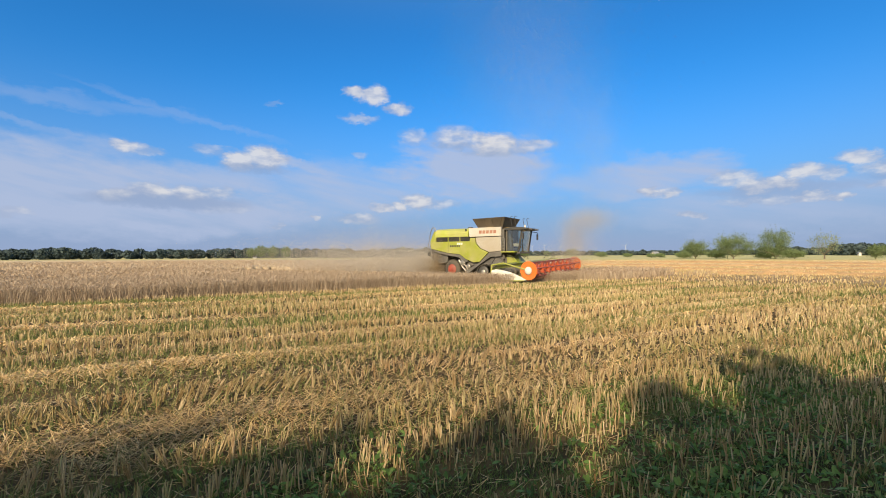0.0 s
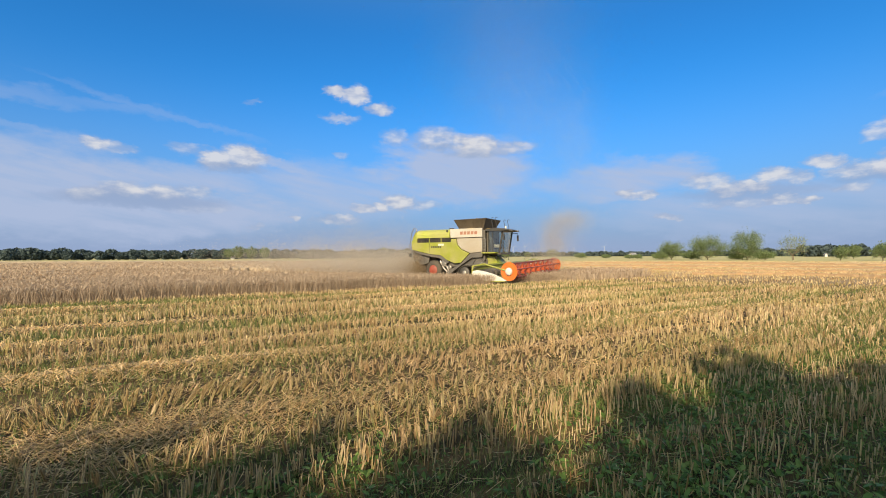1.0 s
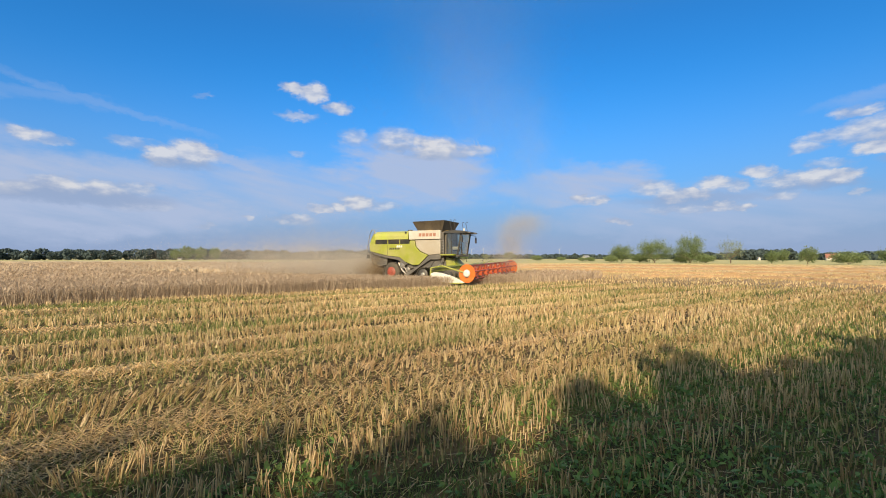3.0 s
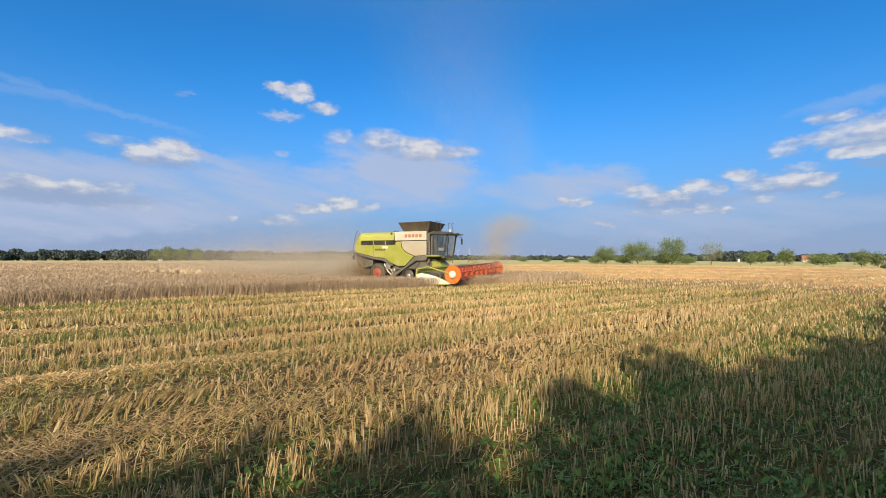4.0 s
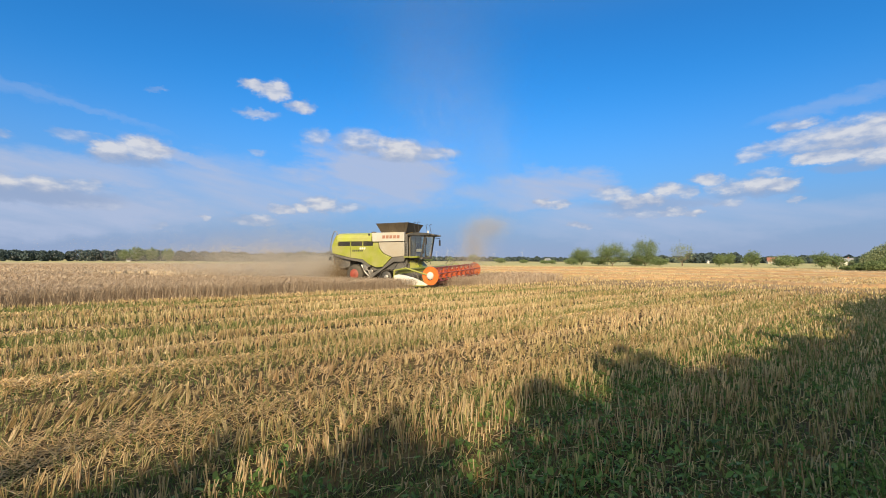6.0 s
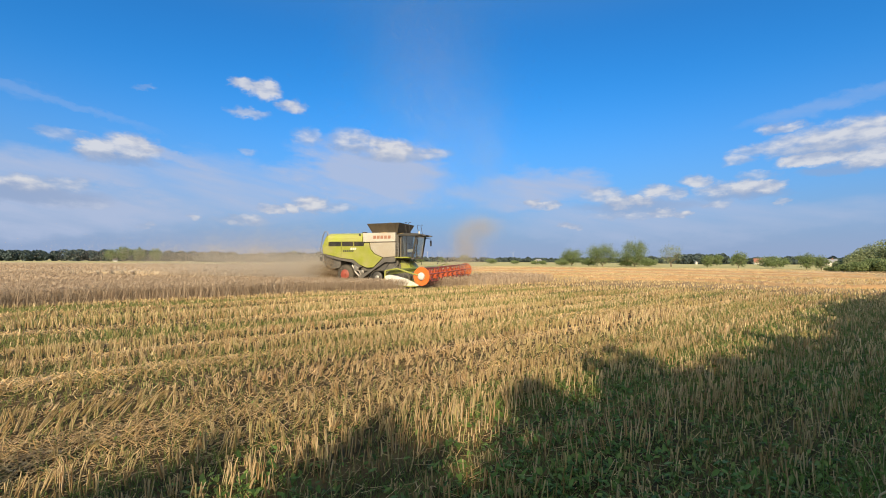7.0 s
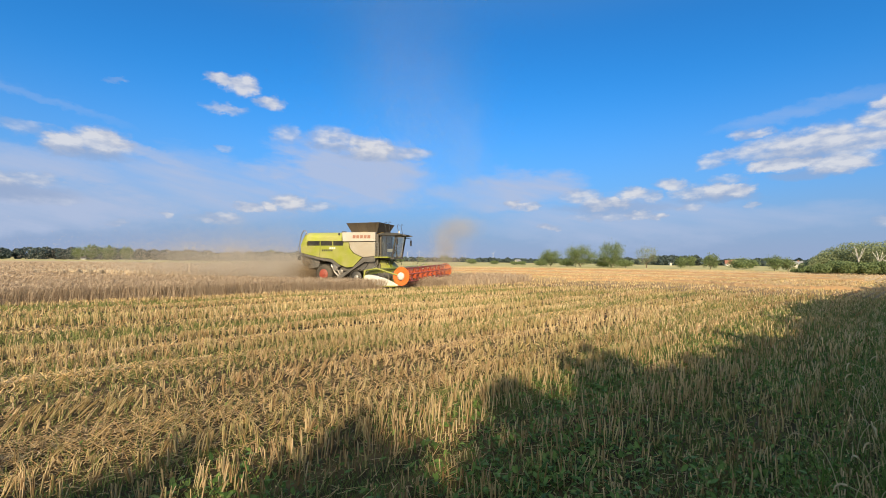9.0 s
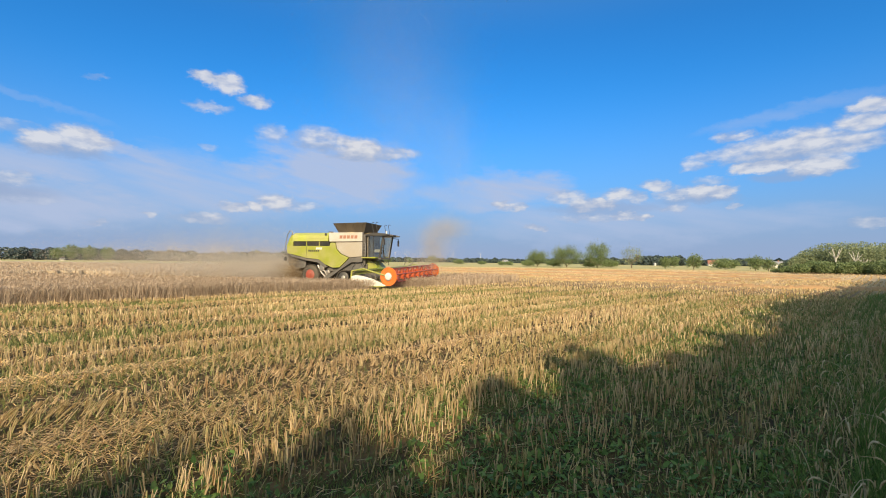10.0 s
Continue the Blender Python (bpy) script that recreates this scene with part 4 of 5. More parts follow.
def cab(parent):
    c = part("cab", box(4.98, 5.12, -1.0, 1.0, 2.2, 3.95, 0.02), PAINT_PALE, parent, "driver's cab with tinted glass under a dark roof")
    part("cab_floor", box(5.12, 6.25, -1.05, 1.05, 2.05, 2.2, 0.03), PAINT_GREY, c)
    part("roof", bevelled(slab([(4.9, 3.88), (4.95, 4.03), (5.7, 4.12), (6.7, 4.06), (7.02, 3.97), (6.98, 3.90), (6.5, 3.87)], -1.25, 1.25, 0), 0.03), PAINT_DARK, c, "dark cab roof with a front overhang")
    for s in (-1, 1):
        for line in ([(5.12, s * 1.06, 2.2), (5.12, s * 1.06, 3.9)], [(6.12, s * 1.05, 2.2), (6.42, s * 1.02, 3.9)]):
            part("pillar", tube(line, 0.075, 8), BLACK, c)
        pane = part("side_pane", slab([(5.16, 2.25), (6.08, 2.25), (6.36, 3.86), (5.16, 3.86)], *sorted((s * 1.055, s * 1.045)), 0), GLASS, c, "tinted side window")
        pane.visible_shadow = False
        part("door_frame", tube([(5.55, s * 1.07, 2.25), (5.55, s * 1.07, 3.86)], 0.025, 6), BLACK, c)
        part("mirror_arm", tube([(6.35, s * 1.05, 3.8), (6.75, s * 1.5, 3.75), (6.75, s * 1.55, 3.6)], 0.025, 6), BLACK, c)
        part("mirror", box(6.70, 6.78, s * 1.55 - 0.13, s * 1.55 + 0.13, 3.15, 3.62, 0.025), BLACK, c)
    bm = bmesh.new()
    cols = []
    for i in range(7):
        y = -1.03 + 2.06 * i / 6
        bulge = 0.22 * (1 - (y / 1.03) ** 2)
        cols.append([bm.verts.new((6.12 + bulge, y, 2.25)), bm.verts.new((6.24 + bulge, y, 3.0)), bm.verts.new((6.42 + bulge * 0.8, y, 3.86))])
    for a, b in zip(cols, cols[1:]):
        for k in range(2):
            bm.faces.new((a[k], b[k], b[k + 1], a[k + 1]))
    wind = part("windscreen", bm, GLASS, c, "curved tinted windscreen", True)
    wind.visible_shadow = False
    part("seat", box(5.3, 5.8, -0.28, 0.28, 2.5, 2.68, 0.05), SEAT, c)
    part("seat_back", box(5.22, 5.36, -0.26, 0.26, 2.68, 3.35, 0.05), SEAT, c)
    part("steering_column", tube([(6.1, 0, 2.2), (5.98, 0, 2.85)], 0.05, 8), BLACK, c)
    part("steering_wheel", tube([(5.95 + 0.07 * math.sin(a * 0.5236), 0.2 * math.cos(a * 0.5236), 2.9 + 0.17 * math.sin(a * 0.5236)) for a in range(13)], 0.016, 6), BLACK, c)
    part("armrest_console", box(5.45, 5.95, -0.6, -0.36, 2.6, 2.85, 0.04), PAINT_PALE, c)
    for y in (-0.85, -0.5, 0.5, 0.85):
        part("work_lamp", box(6.96, 7.03, y - 0.1, y + 0.1, 3.90, 3.99, 0.015), STEEL, c)
    part("antenna", tube([(6.05, 0.5, 4.08), (6.05, 0.5, 4.35)], 0.07, 10), PAINT_WHITE, c)


def grain_tank(parent):
    bm = bmesh.new()
    lo = [(2.45, -1.15, 4.1), (4.75, -1.15, 4.1), (4.75, 1.15, 4.1), (2.45, 1.15, 4.1)]
    hi = [(2.10, -1.55, 4.86), (5.15, -1.55, 4.90), (5.15, 1.55, 4.90), (2.10, 1.55, 4.86)]
    rows = []
    for pts, shrink in ((lo, 0), (hi, 0), (hi, 0.05), (lo, 0.05)):
        rows.append([bm.verts.new((x + (3.6 - x) * shrink, y * (1 - shrink), z + (0.0 if shrink == 0 or pts is hi else 0.05))) for x, y, z in pts])
    for a, b in zip(rows, rows[1:]):
        for k in range(4):
            bm.faces.new((a[k], a[(k + 1) % 4], b[(k + 1) % 4], b[k]))
    tank = part("grain_tank", bm, TANK, parent, "dark brown flared grain tank flaps, folded open")
    for x in (2.25, 3.1, 3.95, 4.8):
        part("rib", tube([(x + (3.6 - x) * 0.22, -1.17, 4.12), (x, -1.57, 4.86)], 0.02, 5), TANK, tank)
    bm = bmesh.new()
    bmesh.ops.create_cone(bm, segments=24, radius1=1.5, radius2=0.06, depth=0.95, cap_ends=True, matrix=Matrix.Translation((3.6, 0, 4.55)) @ Matrix.Diagonal((0.92, 0.9, 1, 1)))
    part("grain", bm, GRAIN, tank, "heap of threshed grain", True)
    part("filling_auger", tube([(3.6, 0, 4.3), (3.55, 0, 5.06)], 0.09, 10), STEEL, tank)


def header_unit(parent):
    """The cutting table with its reel, 11 m wide, lifted a little over the stubble."""
    w = HALF_CUT
    table = part("cutting_table", slab([(5.85, 0.62), (5.9, 1.30), (6.0, 1.33), (6.02, 0.72), (6.5, 0.50), (7.5, 0.36), (7.62, 0.30), (7.5, 0.26), (6.3, 0.34)], -w + 0.08, w - 0.08, 0.015), PAINT_GREEN, parent, "wide green cutting table")
    part("top_beam", tube([(5.98, -w + 0.1, 1.38), (5.98, w - 0.1, 1.38)], 0.09, 8), PAINT_GREEN, table)
    auger = lathe([(-w + 0.15, 0.20), (w - 0.15, 0.20)], 6.42, 0.86, 16)
    for half in (-1, 1):
        for k in range(64):
            y = half * (0.6 + (w - 0.9) * k / 64)
            a = half * k * 0.55
            bmesh.ops.create_cube(auger, size=1, matrix=Matrix.Translation((6.42, y, 0.86)) @ Matrix.Rotation(a, 4, "Y") @ Matrix.Translation((0, 0, 0.26)) @ Matrix.Diagonal((0.18, 0.03, 0.14, 1)))
    part("auger", auger, PAINT_GREY, table)
    knife = bmesh.new()
    for k in range(int(2 * w / 0.15)):
        y = -w + 0.1 + k * 0.15
        bmesh.ops.create_cone(knife, segments=4, radius1=0.035, radius2=0.005, depth=0.16, cap_ends=True, matrix=Matrix.Translation((7.68, y, 0.29)) @ Matrix.Rotation(radians(90), 4, "Y"))
    part("knife_bar", knife, BLACK, table)
    skirt = slab([(6.3, 0.30), (7.4, 0.24), (7.3, 0.10), (6.4, 0.12)], -w + 0.3, w - 0.3, 0.01)
    part("skid_plate", skirt, BLACK, table)
    for s in (-1, 1):
        y0, y1 = sorted((s * (w - 0.06), s * (w + 0.10)))
        shape = [(6.0, 0.66), (6.05, 1.08), (6.4, 1.16), (7.0, 1.08), (7.7, 0.92), (8.3, 0.68), (8.7, 0.48), (8.3, 0.42), (7.4, 0.40), (6.5, 0.48)]
        d = part("divider", slab(shape, y0, y1, 0.035), PAINT_WHITE, table, "dusty white crop divider with green lower edge")
        part("lower_edge", slab([(5.98, 0.70), (6.5, 0.45), (7.4, 0.37), (8.3, 0.39), (8.75, 0.45), (8.3, 0.47), (7.4, 0.44), (6.6, 0.51), (6.1, 0.70)], *sorted((s * (w + 0.06), s * (w + 0.125))), 0.01), PAINT_GREEN, d)
        part("reel_arm", tube([(5.98, s * (w - 0.12), 1.42), (6.9, s * (w - 0.12), 1.58), (8.75, s * (w - 0.12), 1.10)], 0.055, 8), PAINT_GREEN, table, "green reel arm")
        part("ram", tube([(6.0, s * (w - 0.2), 1.25), (6.75, s * (w - 0.2), 1.7)], 0.035, 8), STEEL, table)
        part("hose", tube([(5.9, s * (w - 0.25), 1.55), (6.25, s * (w - 0.25), 2.0), (6.6, s * (w - 0.2), 1.95), (6.85, s * (w - 0.2), 1.7)], 0.03, 6), BLACK, table)
    # reel
    rx, rz, rr = 8.8, 1.08, 0.54
    reel = part("reel", tube([(rx, -w + 0.2, rz), (rx, w - 0.2, rz)], 0.09, 12), PAINT_ORANGE, parent, "orange pickup reel with tine bars")
    for s in (-1, 1):
        out = s * (w - 0.15)
        disc = lathe(sorted([(out, rr + 0.08), (out - s * 0.05, rr + 0.08)]), rx, rz, 32)
        e = part("end_disc", disc, PAINT_ORANGE, reel, "orange reel end disc")
        part("hub_cover", lathe(sorted([(out, 0.27), (out + s * 0.10, 0.25), (out + s * 0.14, 0.12)]), rx, rz, 20), PAINT_WHITE, e, "pale round hub cover", True)
    n_spider = 9
    for i in range(1, n_spider):
        y = -w + 0.2 + (2 * w - 0.4) * i / n_spider
        star = []
        for k in range(12):
            a = 2 * math.pi * k / 12 + 0.25
            d = rr if k % 2 == 0 else rr * 0.45
            star.append((rx + d * math.cos(a), rz + d * math.sin(a)))
        part("spider", slab(star, y - 0.17, y + 0.17, 0), REEL_RED, reel, "orange star-shaped reel spider")
    for k in range(6):
        a = 2 * math.pi * k / 6 + 0.25
        bx, bz = rx + rr * math.cos(a), rz + rr * math.sin(a)
        bm = tube([(bx, -w + 0.22, bz), (bx, w - 0.22, bz)], 0.038, 8)
        for j in range(70):
            y = -w + 0.3 + (2 * w - 0.6) * j / 69
            tube([(bx, y, bz), (bx - 0.03, y, bz - 0.11), (bx + 0.02, y, bz - 0.2)], 0.006, 3, bm)
        part("tine_bar", bm, PAINT_RED, reel, "dark red tine bar")
    # the header hangs a little lower on its right
    for ob in (table, reel):
        ob.rotation_euler = (radians(1.3), 0, 0)
        ob.location = (0, 0, -0.05)


def combine():
    rig = thing("combine_harvester", "green and grey combine harvester with orange reel, dusty, cutting wheat", "combine harvester", m=RIG)
    # core of the machine
    part("body", slab([(-1.9, 1.9), (-2.0, 3.95), (4.9, 4.0), (4.9, 1.6), (3.2, 1.25), (1.6, 1.05), (0.9, 1.6), (-0.9, 2.1)], -1.18, 1.18, 0.04), PAINT_GREY, rig, "dark grey machine body")
    lower = [(-2.38, 3.12), (-2.2, 3.42), (-1.75, 3.40), (-1.75, 3.08), (1.76, 3.08), (1.80, 3.34), (2.28, 3.34), (2.36, 2.86), (2.72, 2.48), (3.55, 2.16), (2.72, 1.40), (2.10, 1.36), (1.35, 1.62), (0.75, 2.02), (-0.45, 2.12), (-2.30, 2.50)]
    mirror_pair("side_panel", sided(lower, 1.20, 1.46, 0.03), PAINT_GREEN, rig, "bright green lower side panel")
    for s in (-1, 1):
        hood = bmesh.new()
        arc = [(1.46, 3.46), (1.45, 3.75), (1.36, 3.98), (1.14, 4.12), (0.8, 4.17), (0.0, 4.18)]
        a = [hood.verts.new((-1.80, s * y, z)) for y, z in arc]
        b = [hood.verts.new((1.62, s * y, z)) for y, z in arc]
        base = [hood.verts.new((x, s * 0.0, 3.46)) for x in (-1.80, 1.62)]
        for k in range(len(arc) - 1):
            hood.faces.new((a[k], b[k], b[k + 1], a[k + 1]))
        hood.faces.new(a + [base[0]])
        hood.faces.new(b[::-1] + [base[1]])
        hood.faces.new((a[0], base[0], base[1], b[0]))
        part("engine_hood", hood, PAINT_HOOD, rig, "rounded green engine hood")
        vent = part("vent", slab([(-1.72, 3.09), (1.74, 3.09), (1.68, 3.45), (-1.72, 3.45)], *sorted((s * 1.2, s * 1.36)), 0.01), BLACK, rig, "black ventilation louvre band")
        for k in range(5):
            z = 3.13 + 0.07 * k
            part("slat", slab([(-1.72, z), (1.7, z), (1.7, z + 0.025), (-1.72, z + 0.025)], *sorted((s * 1.36, s * 1.40)), 0), BLACK, vent)
        for x in (-0.5, 0.72):
            part("divider_strip", slab([(x, 3.09), (x + 0.07, 3.09), (x + 0.07, 3.45), (x, 3.45)], *sorted((s * 1.36, s * 1.42)), 0), PAINT_GREEN, vent)
        part("panel_seam", tube([(-0.45, s * 1.465, 2.14), (-0.42, s * 1.465, 3.06)], 0.014, 5), BLACK, rig)
        upper = part("upper_panel", slab([(1.72, 3.42), (4.72, 3.44), (4.72, 4.14), (1.66, 4.14)], *sorted((s * 1.2, s * 1.44)), 0.03), PAINT_CREAM, rig, "dusty cream-white upper side panel")
        # brand lettering, shown as plain bars
        for k in range(5):
            x = 2.66 + k * 0.34
            part("lettering_bar", slab([(x, 3.66), (x + 0.26, 3.66), (x + 0.28, 3.91), (x + 0.02, 3.91)], *sorted((s * 1.44, s * 1.448)), 0), PAINT_BRICK, upper, "brownish red lettering bar")
        part("grey_panel", slab([(2.32, 3.36), (4.72, 3.38), (4.72, 2.27), (3.62, 2.18), (2.80, 2.50), (2.42, 2.88)], *sorted((s * 1.2, s * 1.43)), 0.03), PAINT_PALE, rig, "dusty beige-grey side panel")
        for k in range(6):
            x = -0.25 + k * 0.18
            part("lettering_bar", slab([(x, 2.62), (x + 0.12, 2.62), (x + 0.14, 2.78), (x + 0.02, 2.78)], *sorted((s * 1.46, s * 1.466)), 0), BLACK, rig, "dark lettering bar")
        for k in range(3):
            x = 0.48 + k * 0.2
            part("lettering_bar", slab([(x, 2.80), (x + 0.15, 2.80), (x + 0.17, 2.96), (x + 0.02, 2.96)], *sorted((s * 1.46, s * 1.466)), 0), PAINT_WHITE, rig, "white lettering bar")
        # sweeping grey shield over the running gear
        part("shield", slab([(1.25, 0.52), (1.55, 0.40), (2.9, 1.28), (3.8, 1.80), (4.75, 1.84), (4.85, 2.25), (3.65, 2.14), (2.75, 1.36), (1.45, 0.72)], *sorted((s * 1.22, s * 1.50)), 0.02), PAINT_GREY, rig, "sweeping dark grey side shield")
        part("track_guard", slab([(2.2, 0.95), (3.75, 1.78), (4.75, 1.80), (4.95, 1.05), (4.0, 0.95)], *sorted((s * 1.0, s * 1.25)), 0.02), PAINT_GREY, rig)
        part("rear_guard", slab([(-2.32, 2.48), (-0.45, 2.10), (0.75, 2.00), (1.35, 1.60), (1.6, 1.45), (1.3, 1.35), (0.6, 1.78), (-0.5, 1.92), (-1.9, 2.22)], *sorted((s * 1.15, s * 1.42)), 0.02), PAINT_GREY, rig)
        for line, rad in (([(0.55, s * 1.2, 1.55), (0.95, s * 1.25, 0.95), (1.35, s * 1.25, 0.6)], 0.09), ([(0.75, s * 1.3, 1.25), (1.75, s * 1.3, 0.95)], 0.06), ([(0.9, s * 1.3, 1.55), (1.6, s * 1.3, 0.6)], 0.05)):
            part("drive_linkage", tube(line, rad, 8), STEEL, rig, "dull steel drive linkage")
        for x, z, r in ((1.0, 1.35, 0.26), (1.55, 1.02, 0.2), (1.72, 0.62, 0.16)):
            part("pulley", lathe(sorted([(s * 1.2, r), (s * 1.34, r), (s * 1.36, r * 0.5)]), x, z, 20), STEEL, rig, "dull steel belt pulley", True)
        rear_wheel(rig, s)
        track_unit(rig, s)
        # ladder and platform beside the cab
        rail = part("ladder", tube([(4.80, s * 1.5, 2.3), (4.80, s * 1.5, 3.25), (4.87, s * 1.5, 3.32), (5.02, s * 1.5, 3.32), (5.08, s * 1.5, 3.25), (5.08, s * 1.5, 2.3)], 0.022, 6), STEEL, rig, "steel access ladder rail")
        for k in range(4):
            part("rung", tube([(4.80, s * 1.5, 2.45 + 0.22 * k), (5.08, s * 1.5, 2.45 + 0.22 * k)], 0.016, 6), STEEL, rail)
        part("platform", box(4.75, 6.0, *sorted((s * 1.0, s * 1.58)), 2.14, 2.24, 0.015), PAINT_GREEN, rig, "green cab platform")
        for x in (5.7, 6.05):
            part("handrail", tube([(x, s * 1.3, 4.05), (x - 0.18, s * 1.3, 4.85), (x - 0.10, s * 1.3, 4.93), (x + 0.02, s * 1.3, 4.88)], 0.022, 6), BLACK, rig)
    part("axle", tube([(0, -1.1, 0.79), (0, 1.1, 0.79)], 0.13, 10), PAINT_GREY, rig)
    part("undercarriage", box(1.0, 5.0, -0.95, 0.95, 0.75, 1.7, 0.05), PAINT_GREY, rig)
    # rear: chopper, spreader and folded unloading pipe
    part("chopper", slab([(-2.35, 1.55), (-2.5, 2.5), (-1.6, 2.6), (-0.6, 2.1), (-0.75, 1.35), (-1.6, 1.2)], -1.12, 1.12, 0.04), PAINT_GREY, rig, "dark straw chopper hood")
    for y in (-0.55, 0.55):
        part("spreader", lathe([(y - 0.08, 0.42), (y + 0.08, 0.42)], -2.15, 1.5, 20), PAINT_GREY, rig)
    part("rear_cover", slab([(-2.15, 2.5), (-2.42, 2.7), (-2.40, 3.5), (-2.05, 4.0), (-1.75, 4.0), (-1.75, 2.5)], -1.2, 1.2, 0.05), PAINT_GREEN, rig)
    for y in (-1.15, 1.15):
        part("rear_ladder", tube([(-2.45, y, 1.7), (-2.62, y, 2.6), (-2.35, y, 3.6), (-2.0, y, 4.15)], 0.03, 6), STEEL, rig)
        part("tail_lamp", box(-2.75, -2.62, y - 0.12, y + 0.12, 1.9, 2.2, 0.02), BLACK, rig)
    part("unloading_pipe", tube([(3.2, 1.62, 3.72), (-1.9, 1.62, 3.86), (-2.35, 1.62, 3.9), (-2.75, 1.62, 3.78), (-2.95, 1.62, 3.45)], 0.21, 14), STEEL, rig, "grey unloading pipe folded back", True)
    for y in (-1.3, 1.3):
        part("rear_rail", tube([(-1.85, y, 4.05), (-2.0, y, 4.30), (-2.22, y, 4.30), (-2.42, y, 3.95), (-2.66, y, 2.9), (-2.62, y, 2.45)], 0.035, 6), STEEL, rig, "dull steel rear handrail")
    part("rear_step", box(-2.75, -2.4, -1.2, 1.2, 2.38, 2.46, 0.015), PAINT_GREY, rig)
    part("fuel_cap", lathe([(-1.47, 0.09), (-1.42, 0.09)], 1.38, 4.0, 14), BLACK, rig)
    part("air_intake", tube([(0.9, 0.2, 4.15), (0.9, 0.2, 4.32)], 0.22, 14), BLACK, rig)
    grain_tank(rig)
    cab(rig)
    part("feeder_house", slab([(4.7, 1.1), (5.0, 2.0), (5.4, 1.95), (6.0, 1.35), (6.0, 0.7), (5.6, 0.68)], -0.85, 0.85, 0.03), PAINT_GREEN, rig, "green feeder house")
    for y in (-0.95, 0.95):
        part("lift_ram", tube([(4.8, y, 0.95), (5.7, y, 0.85)], 0.06, 8), STEEL, rig)
        part("hose", tube([(5.3, y, 2.0), (5.7, y * 1.2, 1.75), (5.95, y * 1.3, 1.9), (6.0, y * 1.3, 1.6)], 0.03, 6), BLACK, rig)
    header_unit(rig)


combine()


# ---- straw windrows on the far stubble ----
def windrow(a0, a1, d0, d1, seed):
    """A long low ridge of combed straw between two bearings."""
    rng = np.random.default_rng(seed)
    bm = bmesh.new()
    rows_, n = [], 90
    for i in range(n + 1):
        s_ = i / n
        a, d = radians(a0 + (a1 - a0) * s_), d0 + (d1 - d0) * s_ + 2.2 * math.sin(s_ * 9 + seed)
        x, y = d * math.sin(a), d * math.cos(a)
        wide, tall = rng.uniform(0.7, 1.1), rng.uniform(0.18, 0.34)
        rows_.append([bm.verts.new((x + o * math.sin(a) * wide, y + o * math.cos(a) * wide, z * tall)) for o, z in ((-1, -0.1), (-0.55, 0.6), (-0.1, 1.0), (0.4, 0.75), (1, -0.1))])
    for p, q in zip(rows_, rows_[1:]):
        for k in range(4):
            bm.faces.new((p[k], p[k + 1], q[k + 1], q[k]))
    ob = part("straw_windrow", bm, WINDROW)
    tagged(ob, "long brown windrow of straw on the harvested field", "windrow", "windrows on the far field")


WINDROW = surface("combed straw", (0.42, 0.25, 0.11), (0.54, 0.34, 0.16), 0.85, 0, 0.5, 6, 0.8)
for a0_, a1_, d0_, d1_, seed_ in ((20, 52, 66, 60, 1), (12, 60, 88, 80, 2), (6, 50, 118, 104, 3), (24, 58, 132, 96, 4), (32, 64, 52, 47, 5)):
    windrow(a0_, a1_, d0_, d1_, seed_)


# ---- trees, hedges and far things ----
def at_bearing(azimuth, distance):
    a = radians(azimuth)
    return distance * math.sin(a), distance * math.cos(a)


def grow(bm, start, way, length, radius, depth, rng, ends):
    """A limb that bends, thins and forks."""
    p, d = Vector(start), Vector(way).normalized()
    line = [p.copy()]
    for _ in range(3):
        d = (d + Vector(rng.normal(0, 0.16, 3)) + Vector((0, 0, 0.05))).normalized()
        p = p + d * length / 3
        line.append(p.copy())
    tube(line, radius, 6 if depth > 1 else 4, bm, 0.55)
    if depth == 0:
        ends.append(p)
        return
    ends.append(line[2])
    for _ in range(3 if depth > 1 else 2):
        turn = Vector(rng.normal(0, 0.62, 3))
        grow(bm, p, d + turn, length * rng.uniform(0.58, 0.8), radius * 0.52, depth - 1, rng, ends)


